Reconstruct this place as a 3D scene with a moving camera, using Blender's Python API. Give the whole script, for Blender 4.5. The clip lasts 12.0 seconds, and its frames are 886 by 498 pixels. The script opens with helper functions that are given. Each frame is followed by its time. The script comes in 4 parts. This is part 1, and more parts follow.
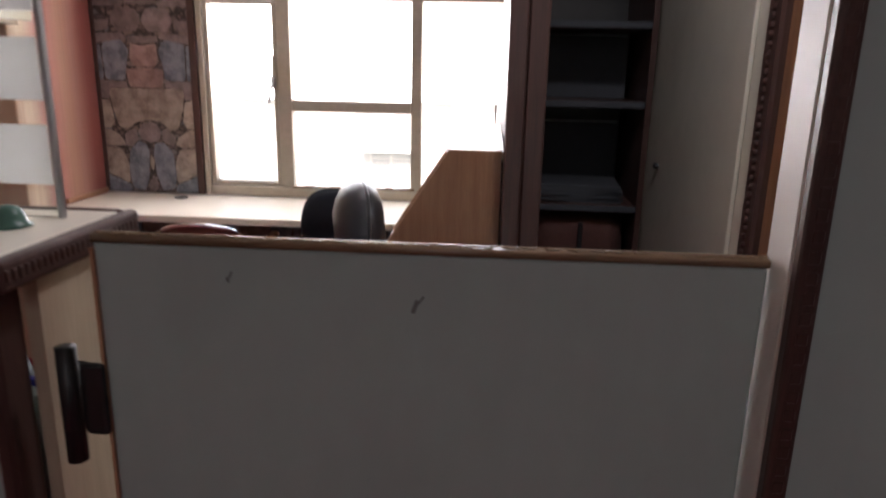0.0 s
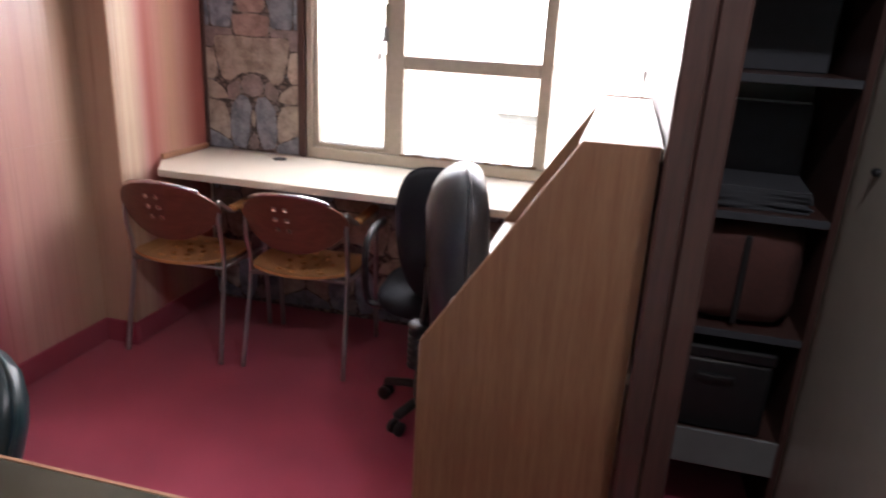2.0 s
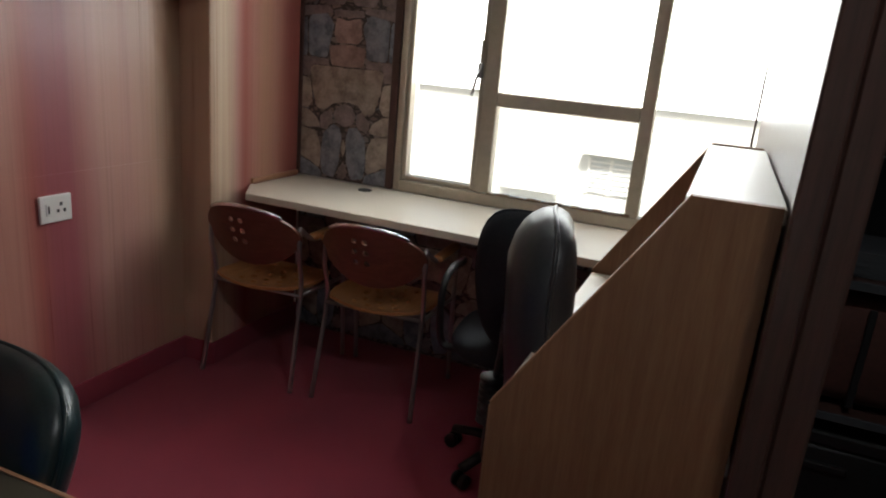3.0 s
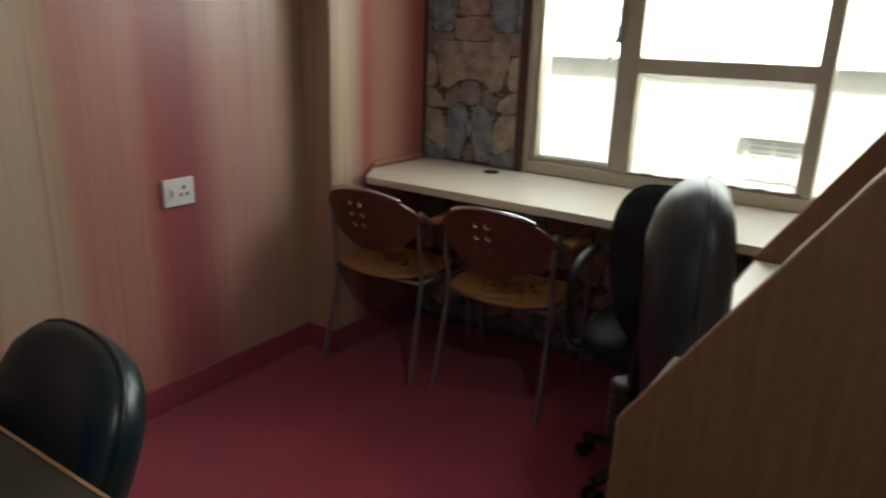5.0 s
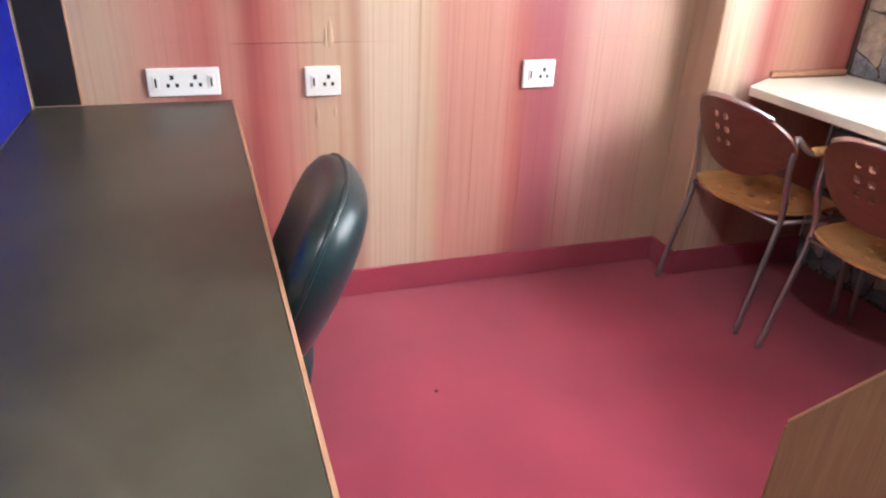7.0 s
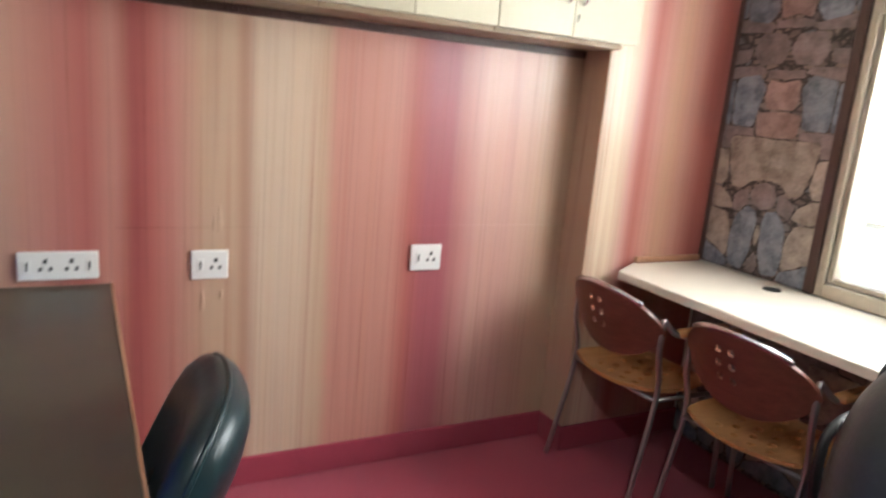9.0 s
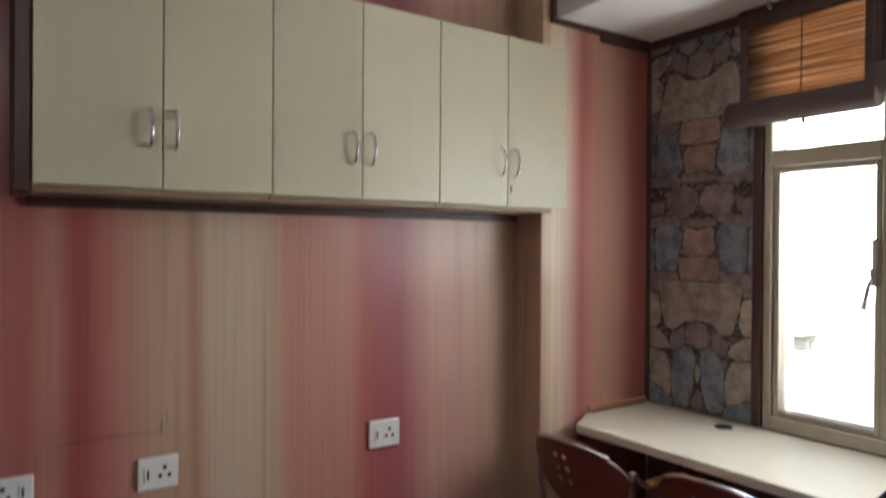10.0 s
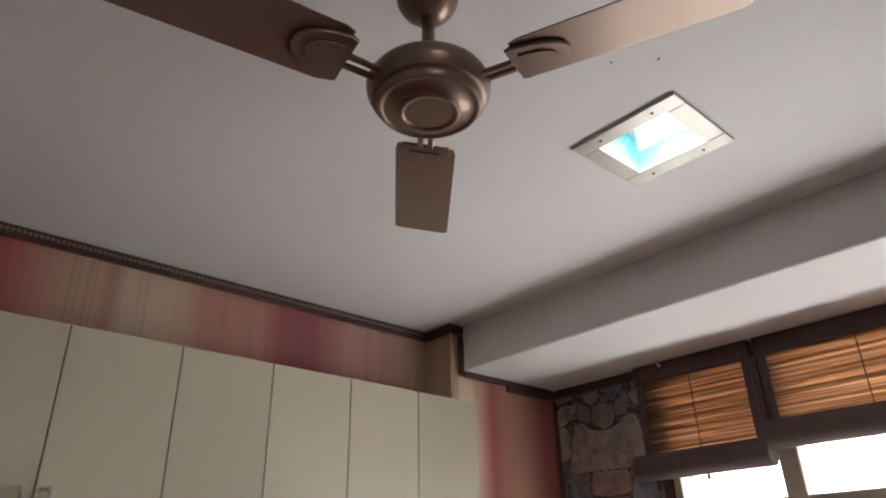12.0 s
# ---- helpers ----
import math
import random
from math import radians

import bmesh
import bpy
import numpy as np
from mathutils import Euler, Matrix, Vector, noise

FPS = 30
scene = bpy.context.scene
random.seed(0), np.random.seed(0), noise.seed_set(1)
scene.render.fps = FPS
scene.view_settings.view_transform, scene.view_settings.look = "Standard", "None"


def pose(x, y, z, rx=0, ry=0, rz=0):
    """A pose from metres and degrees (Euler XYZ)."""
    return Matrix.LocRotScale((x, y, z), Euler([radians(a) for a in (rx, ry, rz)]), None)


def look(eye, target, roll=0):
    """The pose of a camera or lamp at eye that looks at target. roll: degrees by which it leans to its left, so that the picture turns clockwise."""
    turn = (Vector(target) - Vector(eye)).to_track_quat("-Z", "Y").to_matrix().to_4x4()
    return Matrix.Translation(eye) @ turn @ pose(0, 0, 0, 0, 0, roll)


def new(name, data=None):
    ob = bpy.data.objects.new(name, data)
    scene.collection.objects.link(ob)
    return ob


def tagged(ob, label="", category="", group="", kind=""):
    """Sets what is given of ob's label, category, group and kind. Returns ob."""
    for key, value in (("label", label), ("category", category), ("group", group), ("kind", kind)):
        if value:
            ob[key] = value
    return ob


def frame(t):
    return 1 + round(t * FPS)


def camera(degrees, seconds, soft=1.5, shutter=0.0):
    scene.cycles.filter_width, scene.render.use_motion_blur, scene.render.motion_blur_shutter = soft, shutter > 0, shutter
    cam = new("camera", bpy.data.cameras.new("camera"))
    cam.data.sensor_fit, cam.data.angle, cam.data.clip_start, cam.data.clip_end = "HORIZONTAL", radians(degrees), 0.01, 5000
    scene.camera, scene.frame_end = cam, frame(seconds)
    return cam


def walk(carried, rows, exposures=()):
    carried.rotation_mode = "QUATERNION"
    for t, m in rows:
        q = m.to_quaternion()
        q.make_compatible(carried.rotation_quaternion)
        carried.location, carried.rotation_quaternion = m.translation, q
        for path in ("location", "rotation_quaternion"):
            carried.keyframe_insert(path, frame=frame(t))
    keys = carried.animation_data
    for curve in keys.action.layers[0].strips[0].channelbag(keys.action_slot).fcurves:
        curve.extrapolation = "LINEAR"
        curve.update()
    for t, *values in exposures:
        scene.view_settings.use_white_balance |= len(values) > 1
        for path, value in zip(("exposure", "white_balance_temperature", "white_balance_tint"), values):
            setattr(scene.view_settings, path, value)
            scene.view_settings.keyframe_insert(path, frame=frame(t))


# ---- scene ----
cam = camera(66.0, 12.0, soft=2.0, shutter=0.5)
PATH = [
    (0, (0.132, 0.586, 1.368), (0.006, 2.528, 0.861), 1.3),
    (0.5, (0.157, 0.708, 1.353), (0.015, 2.606, 0.706), 1),
    (1, (0.087, 0.869, 1.368), (-0.049, 2.781, 0.837), 3.2),
    (1.5, (0.067, 0.96, 1.357), (-0.215, 2.827, 0.751), 3.2),
    (2, (0.097, 1.041, 1.363), (-0.358, 2.856, 0.741), 3.2),
    (2.5, (0.096, 1.096, 1.373), (-0.561, 2.889, 0.88), 0.1),
    (3, (0.071, 1.142, 1.356), (-0.625, 2.908, 0.813), 5.2),
    (3.5, (0.037, 1.187, 1.352), (-0.696, 2.929, 0.77), 4.1),
    (5.5, (0.03, 1.511, 1.248), (-1.392, 2.782, 0.666), -0.3),
    (5.7, (0.098, 1.592, 1.242), (-1.531, 2.559, 0.628), -1.7),
    (6, (0.151, 1.652, 1.237), (-1.561, 2.364, 0.487), -1.1),
    (6.5, (0.161, 1.656, 1.216), (-1.515, 2.239, 0.294), 1.7),
    (8.5, (0.19, 1.663, 1.288), (-1.589, 2.379, 0.719), 6.0),
    (9, (0.155, 1.662, 1.302), (-1.574, 2.569, 0.869), 5.0),
    (9.5, (0.1, 1.574, 1.34), (-1.567, 2.646, 1.069), 2.7),
    (10, (0.087, 1.547, 1.391), (-1.563, 2.677, 1.379), 0.4),
    (10.5, (0.079, 1.536, 1.432), (-1.522, 2.714, 1.66), -0.8),
    (11, (0.061, 1.524, 1.476), (-1.421, 2.732, 2.063), -0.9),
    (11.5, (0.093, 1.532, 1.508), (-1.278, 2.719, 2.351), -1.1),
    (12, (0.083, 1.544, 1.52), (-1.25, 2.755, 2.389), -1.3),
]
walk(cam, [(t, look(eye, target, roll)) for t, eye, target, roll in PATH],
     exposures=[(0, 1.4, 6450, 20), (1.0, 1.65, 6450, 23), (1.5, 1.55, 6400, 21), (2.0, 1.8, 6400, 21), (2.5, 1.1, 6500, 10), (3.0, 0.45, 6500, 8), (3.5, 0.35, 6500, 8), (5.5, 0.85, 6700, 0),
                (6.0, 2.38, 6300, 8), (6.5, 2.8, 6200, 13), (8.5, 2.4, 6300, 8), (9.0, 2.1, 6350, 7), (9.5, 1.5, 6500, 9), (10.0, 0.85, 6300, 7), (10.5, 0.6, 6200, 11), (11.0, 0.5, 6350, 14), (12, 0.53, 6400, 15)])

# ---- world and large lights ----
world = bpy.data.worlds.new("world")
scene.world = world
world.use_nodes = True
wn = world.node_tree.nodes
sky = wn.new("ShaderNodeTexSky")
sky.sky_type = 'NISHITA'
sky.sun_disc = False
sky.sun_elevation, sky.sun_rotation = radians(41), radians(167)
sky.air_density, sky.dust_density = 1.0, 4.0
wn["Background"].inputs["Strength"].default_value = 0.15
world.node_tree.links.new(sky.outputs[0], wn["Background"].inputs["Color"])


def area_lamp(name, m, sx, sy, watts, colour):
    d = bpy.data.lights.new(name, 'AREA')
    d.shape, d.size, d.size_y, d.energy, d.color = 'RECTANGLE', sx, sy, watts, colour
    ob = new(name, d)
    ob.matrix_world = m
    return ob


sun = bpy.data.lights.new("sun", 'SUN')
sun.energy, sun.angle, sun.color = 5.0, radians(10), (1.0, 0.96, 0.9)
new("sun", sun).matrix_world = look((2, -9, 8), (0, 0, 0))
# daylight entering by the window opening
area_lamp("window_daylight", look((-0.42, 3.96, 1.70), (-0.42, 2.0, 1.70)), 1.64, 0.96, 23, (1.0, 0.985, 0.97))
# unseen lamp added below the sill, standing for daylight thrown up onto the ceiling
area_lamp("sill_fill", look((-0.42, 4.18, 0.52), (-0.5, 2.6, 2.4)), 1.6, 0.24, 20, (1.0, 0.985, 0.97))
# lamp of the recessed ceiling light
area_lamp("ceiling_lamp", look((-0.556, 2.777, 2.475), (-0.556, 2.777, 0)), 0.08, 0.08, 0.5, (0.95, 0.98, 1.0))
# small downlight over the passage inside the gate
area_lamp("passage_lamp", look((0.42, 1.62, 2.395), (0.42, 1.62, 0)), 0.14, 0.14, 3.2, (0.95, 0.98, 1.0))
# unseen fill lamp added in the outer room to brighten the gate's front
area_lamp("outer_room_fill", look((0.2, -1.1, 2.36), (0.2, -1.0, 0)), 1.2, 0.3, 3.0, (0.98, 1.0, 1.0))


# ---- materials ----
class Mat:
    def __init__(self, name, rough=0.5, metal=0.0):
        self.m = bpy.data.materials.new(name)
        self.m.use_nodes = True
        self.t = self.m.node_tree
        self.b = self.t.nodes["Principled BSDF"]
        self.b.inputs["Roughness"].default_value = rough
        self.b.inputs["Metallic"].default_value = metal
        self.pos = self.node("ShaderNodeNewGeometry").outputs["Position"]

    def node(self, kind, **kw):
        n = self.t.nodes.new(kind)
        for k, v in kw.items():
            n.inputs[k.replace("_", " ")].default_value = v
        return n

    def link(self, a, b):
        self.t.links.new(a, b)

    def noise(self, scale, stretch=(1, 1, 1), detail=4.0):
        mp = self.node("ShaderNodeMapping", Scale=stretch)
        self.link(self.pos, mp.inputs[0])
        n = self.node("ShaderNodeTexNoise", Scale=scale, Detail=detail)
        self.link(mp.outputs[0], n.inputs["Vector"])
        return n.outputs["Fac"]

    def ramp(self, fac, stops):
        r = self.node("ShaderNodeValToRGB")
        e = r.color_ramp.elements
        while len(e) < len(stops):
            e.new(0.5)
        for el, (p, c) in zip(e, stops):
            el.position, el.color = p, (*c, 1)
        self.link(fac, r.inputs[0])
        return r.outputs[0]

    def mix(self, fac, a, b, mode='MIX'):
        n = self.t.nodes.new("ShaderNodeMix")
        n.data_type, n.blend_type = 'RGBA', mode
        for sock, v in ((n.inputs[0], fac), (n.inputs[6], a), (n.inputs[7], b)):
            if isinstance(v, bpy.types.NodeSocket):
                self.link(v, sock)
            else:
                sock.default_value = v if isinstance(v, float) else (*v, 1)
        return n.outputs[2]

    def colour(self, c):
        self.link(c, self.b.inputs["Base Color"])
        return self

    def rough(self, fac, lo, hi):
        n = self.node("ShaderNodeMapRange", To_Min=lo, To_Max=hi)
        self.link(fac, n.inputs[0])
        self.link(n.outputs[0], self.b.inputs["Roughness"])
        return self

    def bump(self, fac, strength, distance=0.002):
        n = self.node("ShaderNodeBump", Strength=strength, Distance=distance)
        self.link(fac, n.inputs["Height"])
        self.link(n.outputs[0], self.b.inputs["Normal"])
        return self


def plain(name, c, rough=0.5, metal=0.0, vary=0.15, scale=30, bump=0.05, stretch=(1, 1, 1)):
    """A surface with fine grain and broad uneven tone around one colour."""
    m = Mat(name, rough, metal)
    lo = tuple(v * (1 - vary) for v in c)
    hi = tuple(min(1, v * (1 + vary)) for v in c)
    fine = m.noise(scale, stretch)
    broad = m.noise(2.3, (1, 1, 1), 3)
    a = m.ramp(fine, [(0.3, lo), (0.7, hi)])
    m.colour(m.mix(0.5, a, m.ramp(broad, [(0.35, lo), (0.65, hi)])))
    m.rough(fine, max(0.02, rough - 0.07), min(1, rough + 0.08))
    if bump:
        m.bump(fine, bump, 0.001)
    return m.m


def wood(name, dark, light, rough=0.4, axis=2, scale=6.0):
    m = Mat(name, rough)
    st = [14.0, 14.0, 14.0]
    st[axis] = 0.7
    grain = m.noise(scale, st, 6)
    fine = m.noise(scale * 5, st, 3)
    m.colour(m.mix(0.35, m.ramp(grain, [(0.3, dark), (0.7, light)]), m.ramp(fine, [(0.35, dark), (0.65, light)])))
    m.rough(fine, rough - 0.06, rough + 0.08)
    m.bump(fine, 0.08, 0.0008)
    return m.m


def striped():
    """Laminate printed with soft vertical stripes that follow y along the side wall."""
    m = Mat("striped_laminate", 0.3)
    sep = m.node("ShaderNodeSeparateXYZ")
    m.link(m.pos, sep.inputs[0])
    wob = m.noise(0.6, (1, 1, 0.5), 2)
    ad = m.node("ShaderNodeMath")
    ad.operation = 'MULTIPLY_ADD'
    ad.inputs[1].default_value = 0.10
    m.link(wob, ad.inputs[0])
    m.link(sep.outputs[1], ad.inputs[2])
    rg = m.node("ShaderNodeMapRange", From_Min=1.05, From_Max=4.05)
    m.link(ad.outputs[0], rg.inputs[0])
    beige, tan, brown = (0.60, 0.46, 0.33), (0.52, 0.35, 0.23), (0.40, 0.22, 0.145)
    salmon, red, crim, purp = (0.53, 0.23, 0.18), (0.43, 0.095, 0.085), (0.33, 0.045, 0.05), (0.36, 0.072, 0.105)
    pink, cream = (0.58, 0.31, 0.26), (0.72, 0.57, 0.40)
    at = [(1.25, tan), (1.38, tan), (1.50, salmon), (1.64, red), (1.70, salmon), (1.755, crim),
          (1.80, red), (1.87, salmon), (1.95, tan), (2.03, tan), (2.06, brown), (2.10, beige), (2.22, beige), (2.30, tan),
          (2.34, salmon), (2.46, salmon), (2.54, salmon), (2.60, red), (2.66, purp), (2.74, purp), (2.88, pink), (2.99, pink),
          (3.20, tan), (3.28, tan), (3.30, cream), (3.36, cream), (3.42, pink), (3.47, red), (3.53, salmon), (3.60, (0.52, 0.27, 0.17)), (3.69, salmon), (3.78, red)]
    faded = [(y, tuple(0.86 * v + 0.14 * (0.3 * c[0] + 0.6 * c[1] + 0.1 * c[2]) for v in c)) for y, c in at]
    base = m.ramp(rg.outputs[0], [((y + 0.05 - 1.05) / 3.0, c) for y, c in faded])
    fine = m.noise(11, (3, 8, 0.10), 4)
    wide = m.noise(5, (2, 5, 0.06), 3)
    streak = m.ramp(fine, [(0.25, (0.68, 0.62, 0.61)), (0.5, (1, 1, 1)), (0.8, (1.0, 0.98, 0.94))])
    c = m.mix(0.5, base, streak, 'MULTIPLY')
    c = m.mix(0.6, c, m.ramp(wide, [(0.3, (0.84, 0.66, 0.62)), (0.45, (1, 1, 1)), (0.75, (1.0, 0.93, 0.86))]), 'MULTIPLY')
    cloud = m.noise(1.3, (1, 1, 0.4), 3)
    c = m.mix(0.10, c, m.ramp(cloud, [(0.3, (0.42, 0.25, 0.16)), (0.7, (0.62, 0.36, 0.28))]))
    m.colour(c)
    m.rough(fine, 0.24, 0.36)
    m.bump(fine, 0.05, 0.0006)
    return m.m


def carpet():
    m = Mat("red_carpet", 0.95)
    fine = m.noise(420, detail=3)
    broad = m.noise(3.0, detail=5)
    a = m.ramp(fine, [(0.3, (0.19, 0.014, 0.038)), (0.7, (0.41, 0.042, 0.083))])
    b = m.ramp(broad, [(0.3, (0.24, 0.020, 0.048)), (0.7, (0.40, 0.040, 0.078))])
    m.colour(m.mix(0.5, a, b))
    m.bump(fine, 0.5, 0.003)
    m.b.inputs["Sheen Weight"].default_value = 0.25
    return m.m


def stone(name, dark, light):
    m = Mat(name, 0.42)
    big = m.noise(22, detail=8)
    fine = m.noise(90, detail=4)
    c = m.mix(0.35, m.ramp(big, [(0.34, dark), (0.62, light)]), m.ramp(fine, [(0.3, dark), (0.75, light)]))
    isl = m.node("ShaderNodeNewGeometry").outputs["Random Per Island"]
    c = m.mix(0.6, c, m.ramp(isl, [(0.0, (0.55, 0.52, 0.51)), (1.0, (1, 1, 1))]), 'MULTIPLY')
    m.colour(c)
    m.bump(fine, 0.1, 0.001)
    return m.m


def pebbled():
    """Print of small stones packed between dark cracks."""
    m = Mat("small_stone_print", 0.5)
    mp = m.node("ShaderNodeMapping", Scale=(1, 0, 1.5))
    m.link(m.pos, mp.inputs[0])
    cells, edge = m.node("ShaderNodeTexVoronoi", Scale=26.0), m.node("ShaderNodeTexVoronoi", Scale=26.0)
    edge.feature = 'DISTANCE_TO_EDGE'
    for n in (cells, edge):
        m.link(mp.outputs[0], n.inputs["Vector"])
    tone = m.node("ShaderNodeSeparateColor")
    m.link(cells.outputs["Color"], tone.inputs[0])
    c = m.ramp(tone.outputs[0], [(0.0, (0.10, 0.085, 0.085)), (0.4, (0.20, 0.15, 0.13)), (0.7, (0.27, 0.21, 0.18)), (1.0, (0.15, 0.16, 0.18))])
    c = m.mix(0.5, c, m.ramp(m.noise(80, detail=4), [(0.3, (0.45, 0.42, 0.40)), (0.7, (1, 1, 1))]), 'MULTIPLY')
    crack = m.ramp(edge.outputs["Distance"], [(0.05, (0, 0, 0)), (0.16, (1, 1, 1))])
    m.colour(m.mix(crack, (0.035, 0.025, 0.022), c))
    return m.m


def clear_glass(name, tint=(0.95, 0.98, 0.97)):
    m = Mat(name, 0.02)
    m.b.inputs["Base Color"].default_value = (*tint, 1)
    m.b.inputs["Transmission Weight"].default_value = 1.0
    m.b.inputs["IOR"].default_value = 1.45
    return m.m


def glowing(name, c, strength):
    m = Mat(name, 0.5)
    m.b.inputs["Base Color"].default_value = (*c, 1)
    m.b.inputs["Emission Color"].default_value = (*c, 1)
    m.b.inputs["Emission Strength"].default_value = strength
    return m.m


def bamboo():
    m = Mat("bamboo_blind", 0.6)
    sep = m.node("ShaderNodeSeparateXYZ")
    m.link(m.pos, sep.inputs[0])
    n = m.noise(5, (0.25, 1, 24), 4)
    c = m.ramp(n, [(0.34, (0.19, 0.10, 0.055)), (0.5, (0.46, 0.29, 0.17)), (0.62, (0.74, 0.55, 0.39))])
    m.colour(c)
    m.b.inputs["Transmission Weight"].default_value = 0.0
    tr = m.node("ShaderNodeBsdfTranslucent")
    m.link(c, tr.inputs[0])
    mixs = m.node("ShaderNodeMixShader", Fac=0.62)
    out = m.t.nodes["Material Output"]
    m.link(m.b.outputs[0], mixs.inputs[1])
    m.link(tr.outputs[0], mixs.inputs[2])
    m.link(mixs.outputs[0], out.inputs[0])
    return m.m


STRIPE, CARPET = striped(), carpet()
CEIL = plain("ceiling_paint", (0.74, 0.73, 0.71), 0.8, vary=0.03, scale=60)
WHITE = plain("white_paint", (0.78, 0.76, 0.72), 0.45, vary=0.04)
CREAM = plain("cream_laminate", (0.53, 0.49, 0.36), 0.32, vary=0.035, scale=12, stretch=(6, 6, 0.5))
t = CREAM.node_tree
info, hue, old = t.nodes.new("ShaderNodeObjectInfo"), t.nodes.new("ShaderNodeHueSaturation"), t.nodes["Principled BSDF"].inputs["Base Color"].links[0].from_socket
rng = t.nodes.new("ShaderNodeMapRange")
rng.inputs["To Min"].default_value, rng.inputs["To Max"].default_value = 0.92, 1.05
t.links.new(info.outputs["Random"], rng.inputs[0])
t.links.new(rng.outputs[0], hue.inputs["Value"])
t.links.new(old, hue.inputs["Color"])
t.links.new(hue.outputs[0], t.nodes["Principled BSDF"].inputs["Base Color"])
GREY_LAM = plain("off_white_laminate", (0.40, 0.485, 0.462), 0.38, vary=0.05, scale=14, stretch=(2, 2, 0.5))
CREAM_DOOR = plain("cream_door_laminate", (0.62, 0.58, 0.48), 0.22, vary=0.04, scale=18)
DESK_W = plain("white_desk_laminate", (0.70, 0.65, 0.55), 0.35, vary=0.03, scale=25)
TRIM = wood("dark_brown_trim", (0.05, 0.025, 0.021), (0.095, 0.047, 0.038), 0.35)
EDGE = wood("edge_band_wood", (0.40, 0.20, 0.11), (0.56, 0.31, 0.19), 0.4, 0)
MOULD = wood("varnished_moulding", (0.13, 0.078, 0.045), (0.27, 0.175, 0.105), 0.2, 0)
PALE_WOOD = wood("pale_wood", (0.40, 0.31, 0.22), (0.54, 0.44, 0.32), 0.4)
CARCASE = wood("dull_cabinet_board", (0.24, 0.17, 0.105), (0.35, 0.26, 0.17), 0.4, 1)
PANEL = wood("teak_laminate", (0.205, 0.092, 0.045), (0.31, 0.155, 0.078), 0.42, 2, 7)
TABLE = plain("dark_table_laminate", (0.062, 0.056, 0.040), 0.34, vary=0.38, scale=7)
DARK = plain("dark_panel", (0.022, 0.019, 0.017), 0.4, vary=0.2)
BLUE = plain("blue_laminate", (0.010, 0.018, 0.30), 0.3, vary=0.1)
PLY = wood("orange_plywood", (0.47, 0.225, 0.08), (0.62, 0.33, 0.135), 0.35, 1, 5)
PLY_DK = wood("red_brown_plywood", (0.14, 0.052, 0.034), (0.22, 0.083, 0.052), 0.3, 0, 5)
CHROME = plain("chrome", (0.72, 0.72, 0.74), 0.16, 1.0, vary=0.05, bump=0)
STEEL = plain("grey_steel_tube", (0.42, 0.42, 0.43), 0.3, 0.9, vary=0.08, bump=0)
LEATHER = plain("black_leather", (0.021, 0.024, 0.029), 0.36, vary=0.3, scale=160, bump=0.35)
GREEN_LEATHER = plain("dark_green_leather", (0.010, 0.028, 0.033), 0.32, vary=0.3, scale=150, bump=0.3)
SCUFF = plain("scuff_grey", (0.20, 0.215, 0.21), 0.6)
FABRIC = plain("black_fabric", (0.022, 0.024, 0.029), 0.85, vary=0.3, scale=300, bump=0.3)
FABRIC.node_tree.nodes["Principled BSDF"].inputs["Specular IOR Level"].default_value = 0.15
BLACK = plain("black_plastic", (0.012, 0.012, 0.013), 0.45, vary=0.2)
PLASTIC_W = plain("white_plastic", (0.78, 0.78, 0.75), 0.3, vary=0.02)
SLOT = plain("socket_slot", (0.02, 0.02, 0.022), 0.6)
ALU = plain("window_aluminium", (0.46, 0.41, 0.33), 0.4, 0.35, vary=0.12, scale=40)
FAN_M = plain("bronze_fan_paint", (0.24, 0.165, 0.12), 0.33, 0.5, vary=0.04, scale=200, bump=0)
STEEL_W = plain("brushed_fixture_frame", (0.55, 0.53, 0.47), 0.35, 0.5, vary=0.08)
STONES = [stone("tan_stone", (0.22, 0.175, 0.145), (0.58, 0.49, 0.41)), stone("blue_grey_stone", (0.085, 0.10, 0.13), (0.34, 0.375, 0.43)),
          stone("rose_stone", (0.22, 0.135, 0.12), (0.47, 0.32, 0.28)), stone("mauve_stone", (0.14, 0.105, 0.105), (0.34, 0.27, 0.26))]
MORTAR = pebbled()
GLASS = clear_glass("window_glass")
FROST = plain("frosted_film", (0.78, 0.78, 0.76), 0.7, vary=0.03)
t = FROST.node_tree
tl, ms = t.nodes.new("ShaderNodeBsdfTranslucent"), t.nodes.new("ShaderNodeMixShader")
tl.inputs[0].default_value = (0.80, 0.80, 0.78, 1)
ms.inputs[0].default_value = 0.6
t.links.new(t.nodes["Principled BSDF"].outputs[0], ms.inputs[1])
t.links.new(tl.outputs[0], ms.inputs[2])
t.links.new(ms.outputs[0], t.nodes["Material Output"].inputs[0])
BAMBOO = bamboo()
BEAD = plain("pale_bead", (0.26, 0.19, 0.14), 0.35, vary=0.1)
FAR_DARK = plain("far_window_shade", (0.56, 0.58, 0.58), 0.4, vary=0.15)
BLIND_CLOTH = plain("mauve_blind_cloth", (0.11, 0.075, 0.07), 0.9, vary=0.2, scale=200)
FACADE = plain("pale_facade", (0.66, 0.66, 0.63), 0.85, vary=0.1, scale=8)
LAMP_GLOW = glowing("lamp_glow", (0.93, 0.98, 1.0), 4.0)
FASCIA = plain("dull_grey_board", (0.17, 0.18, 0.175), 0.6, vary=0.2, scale=9)
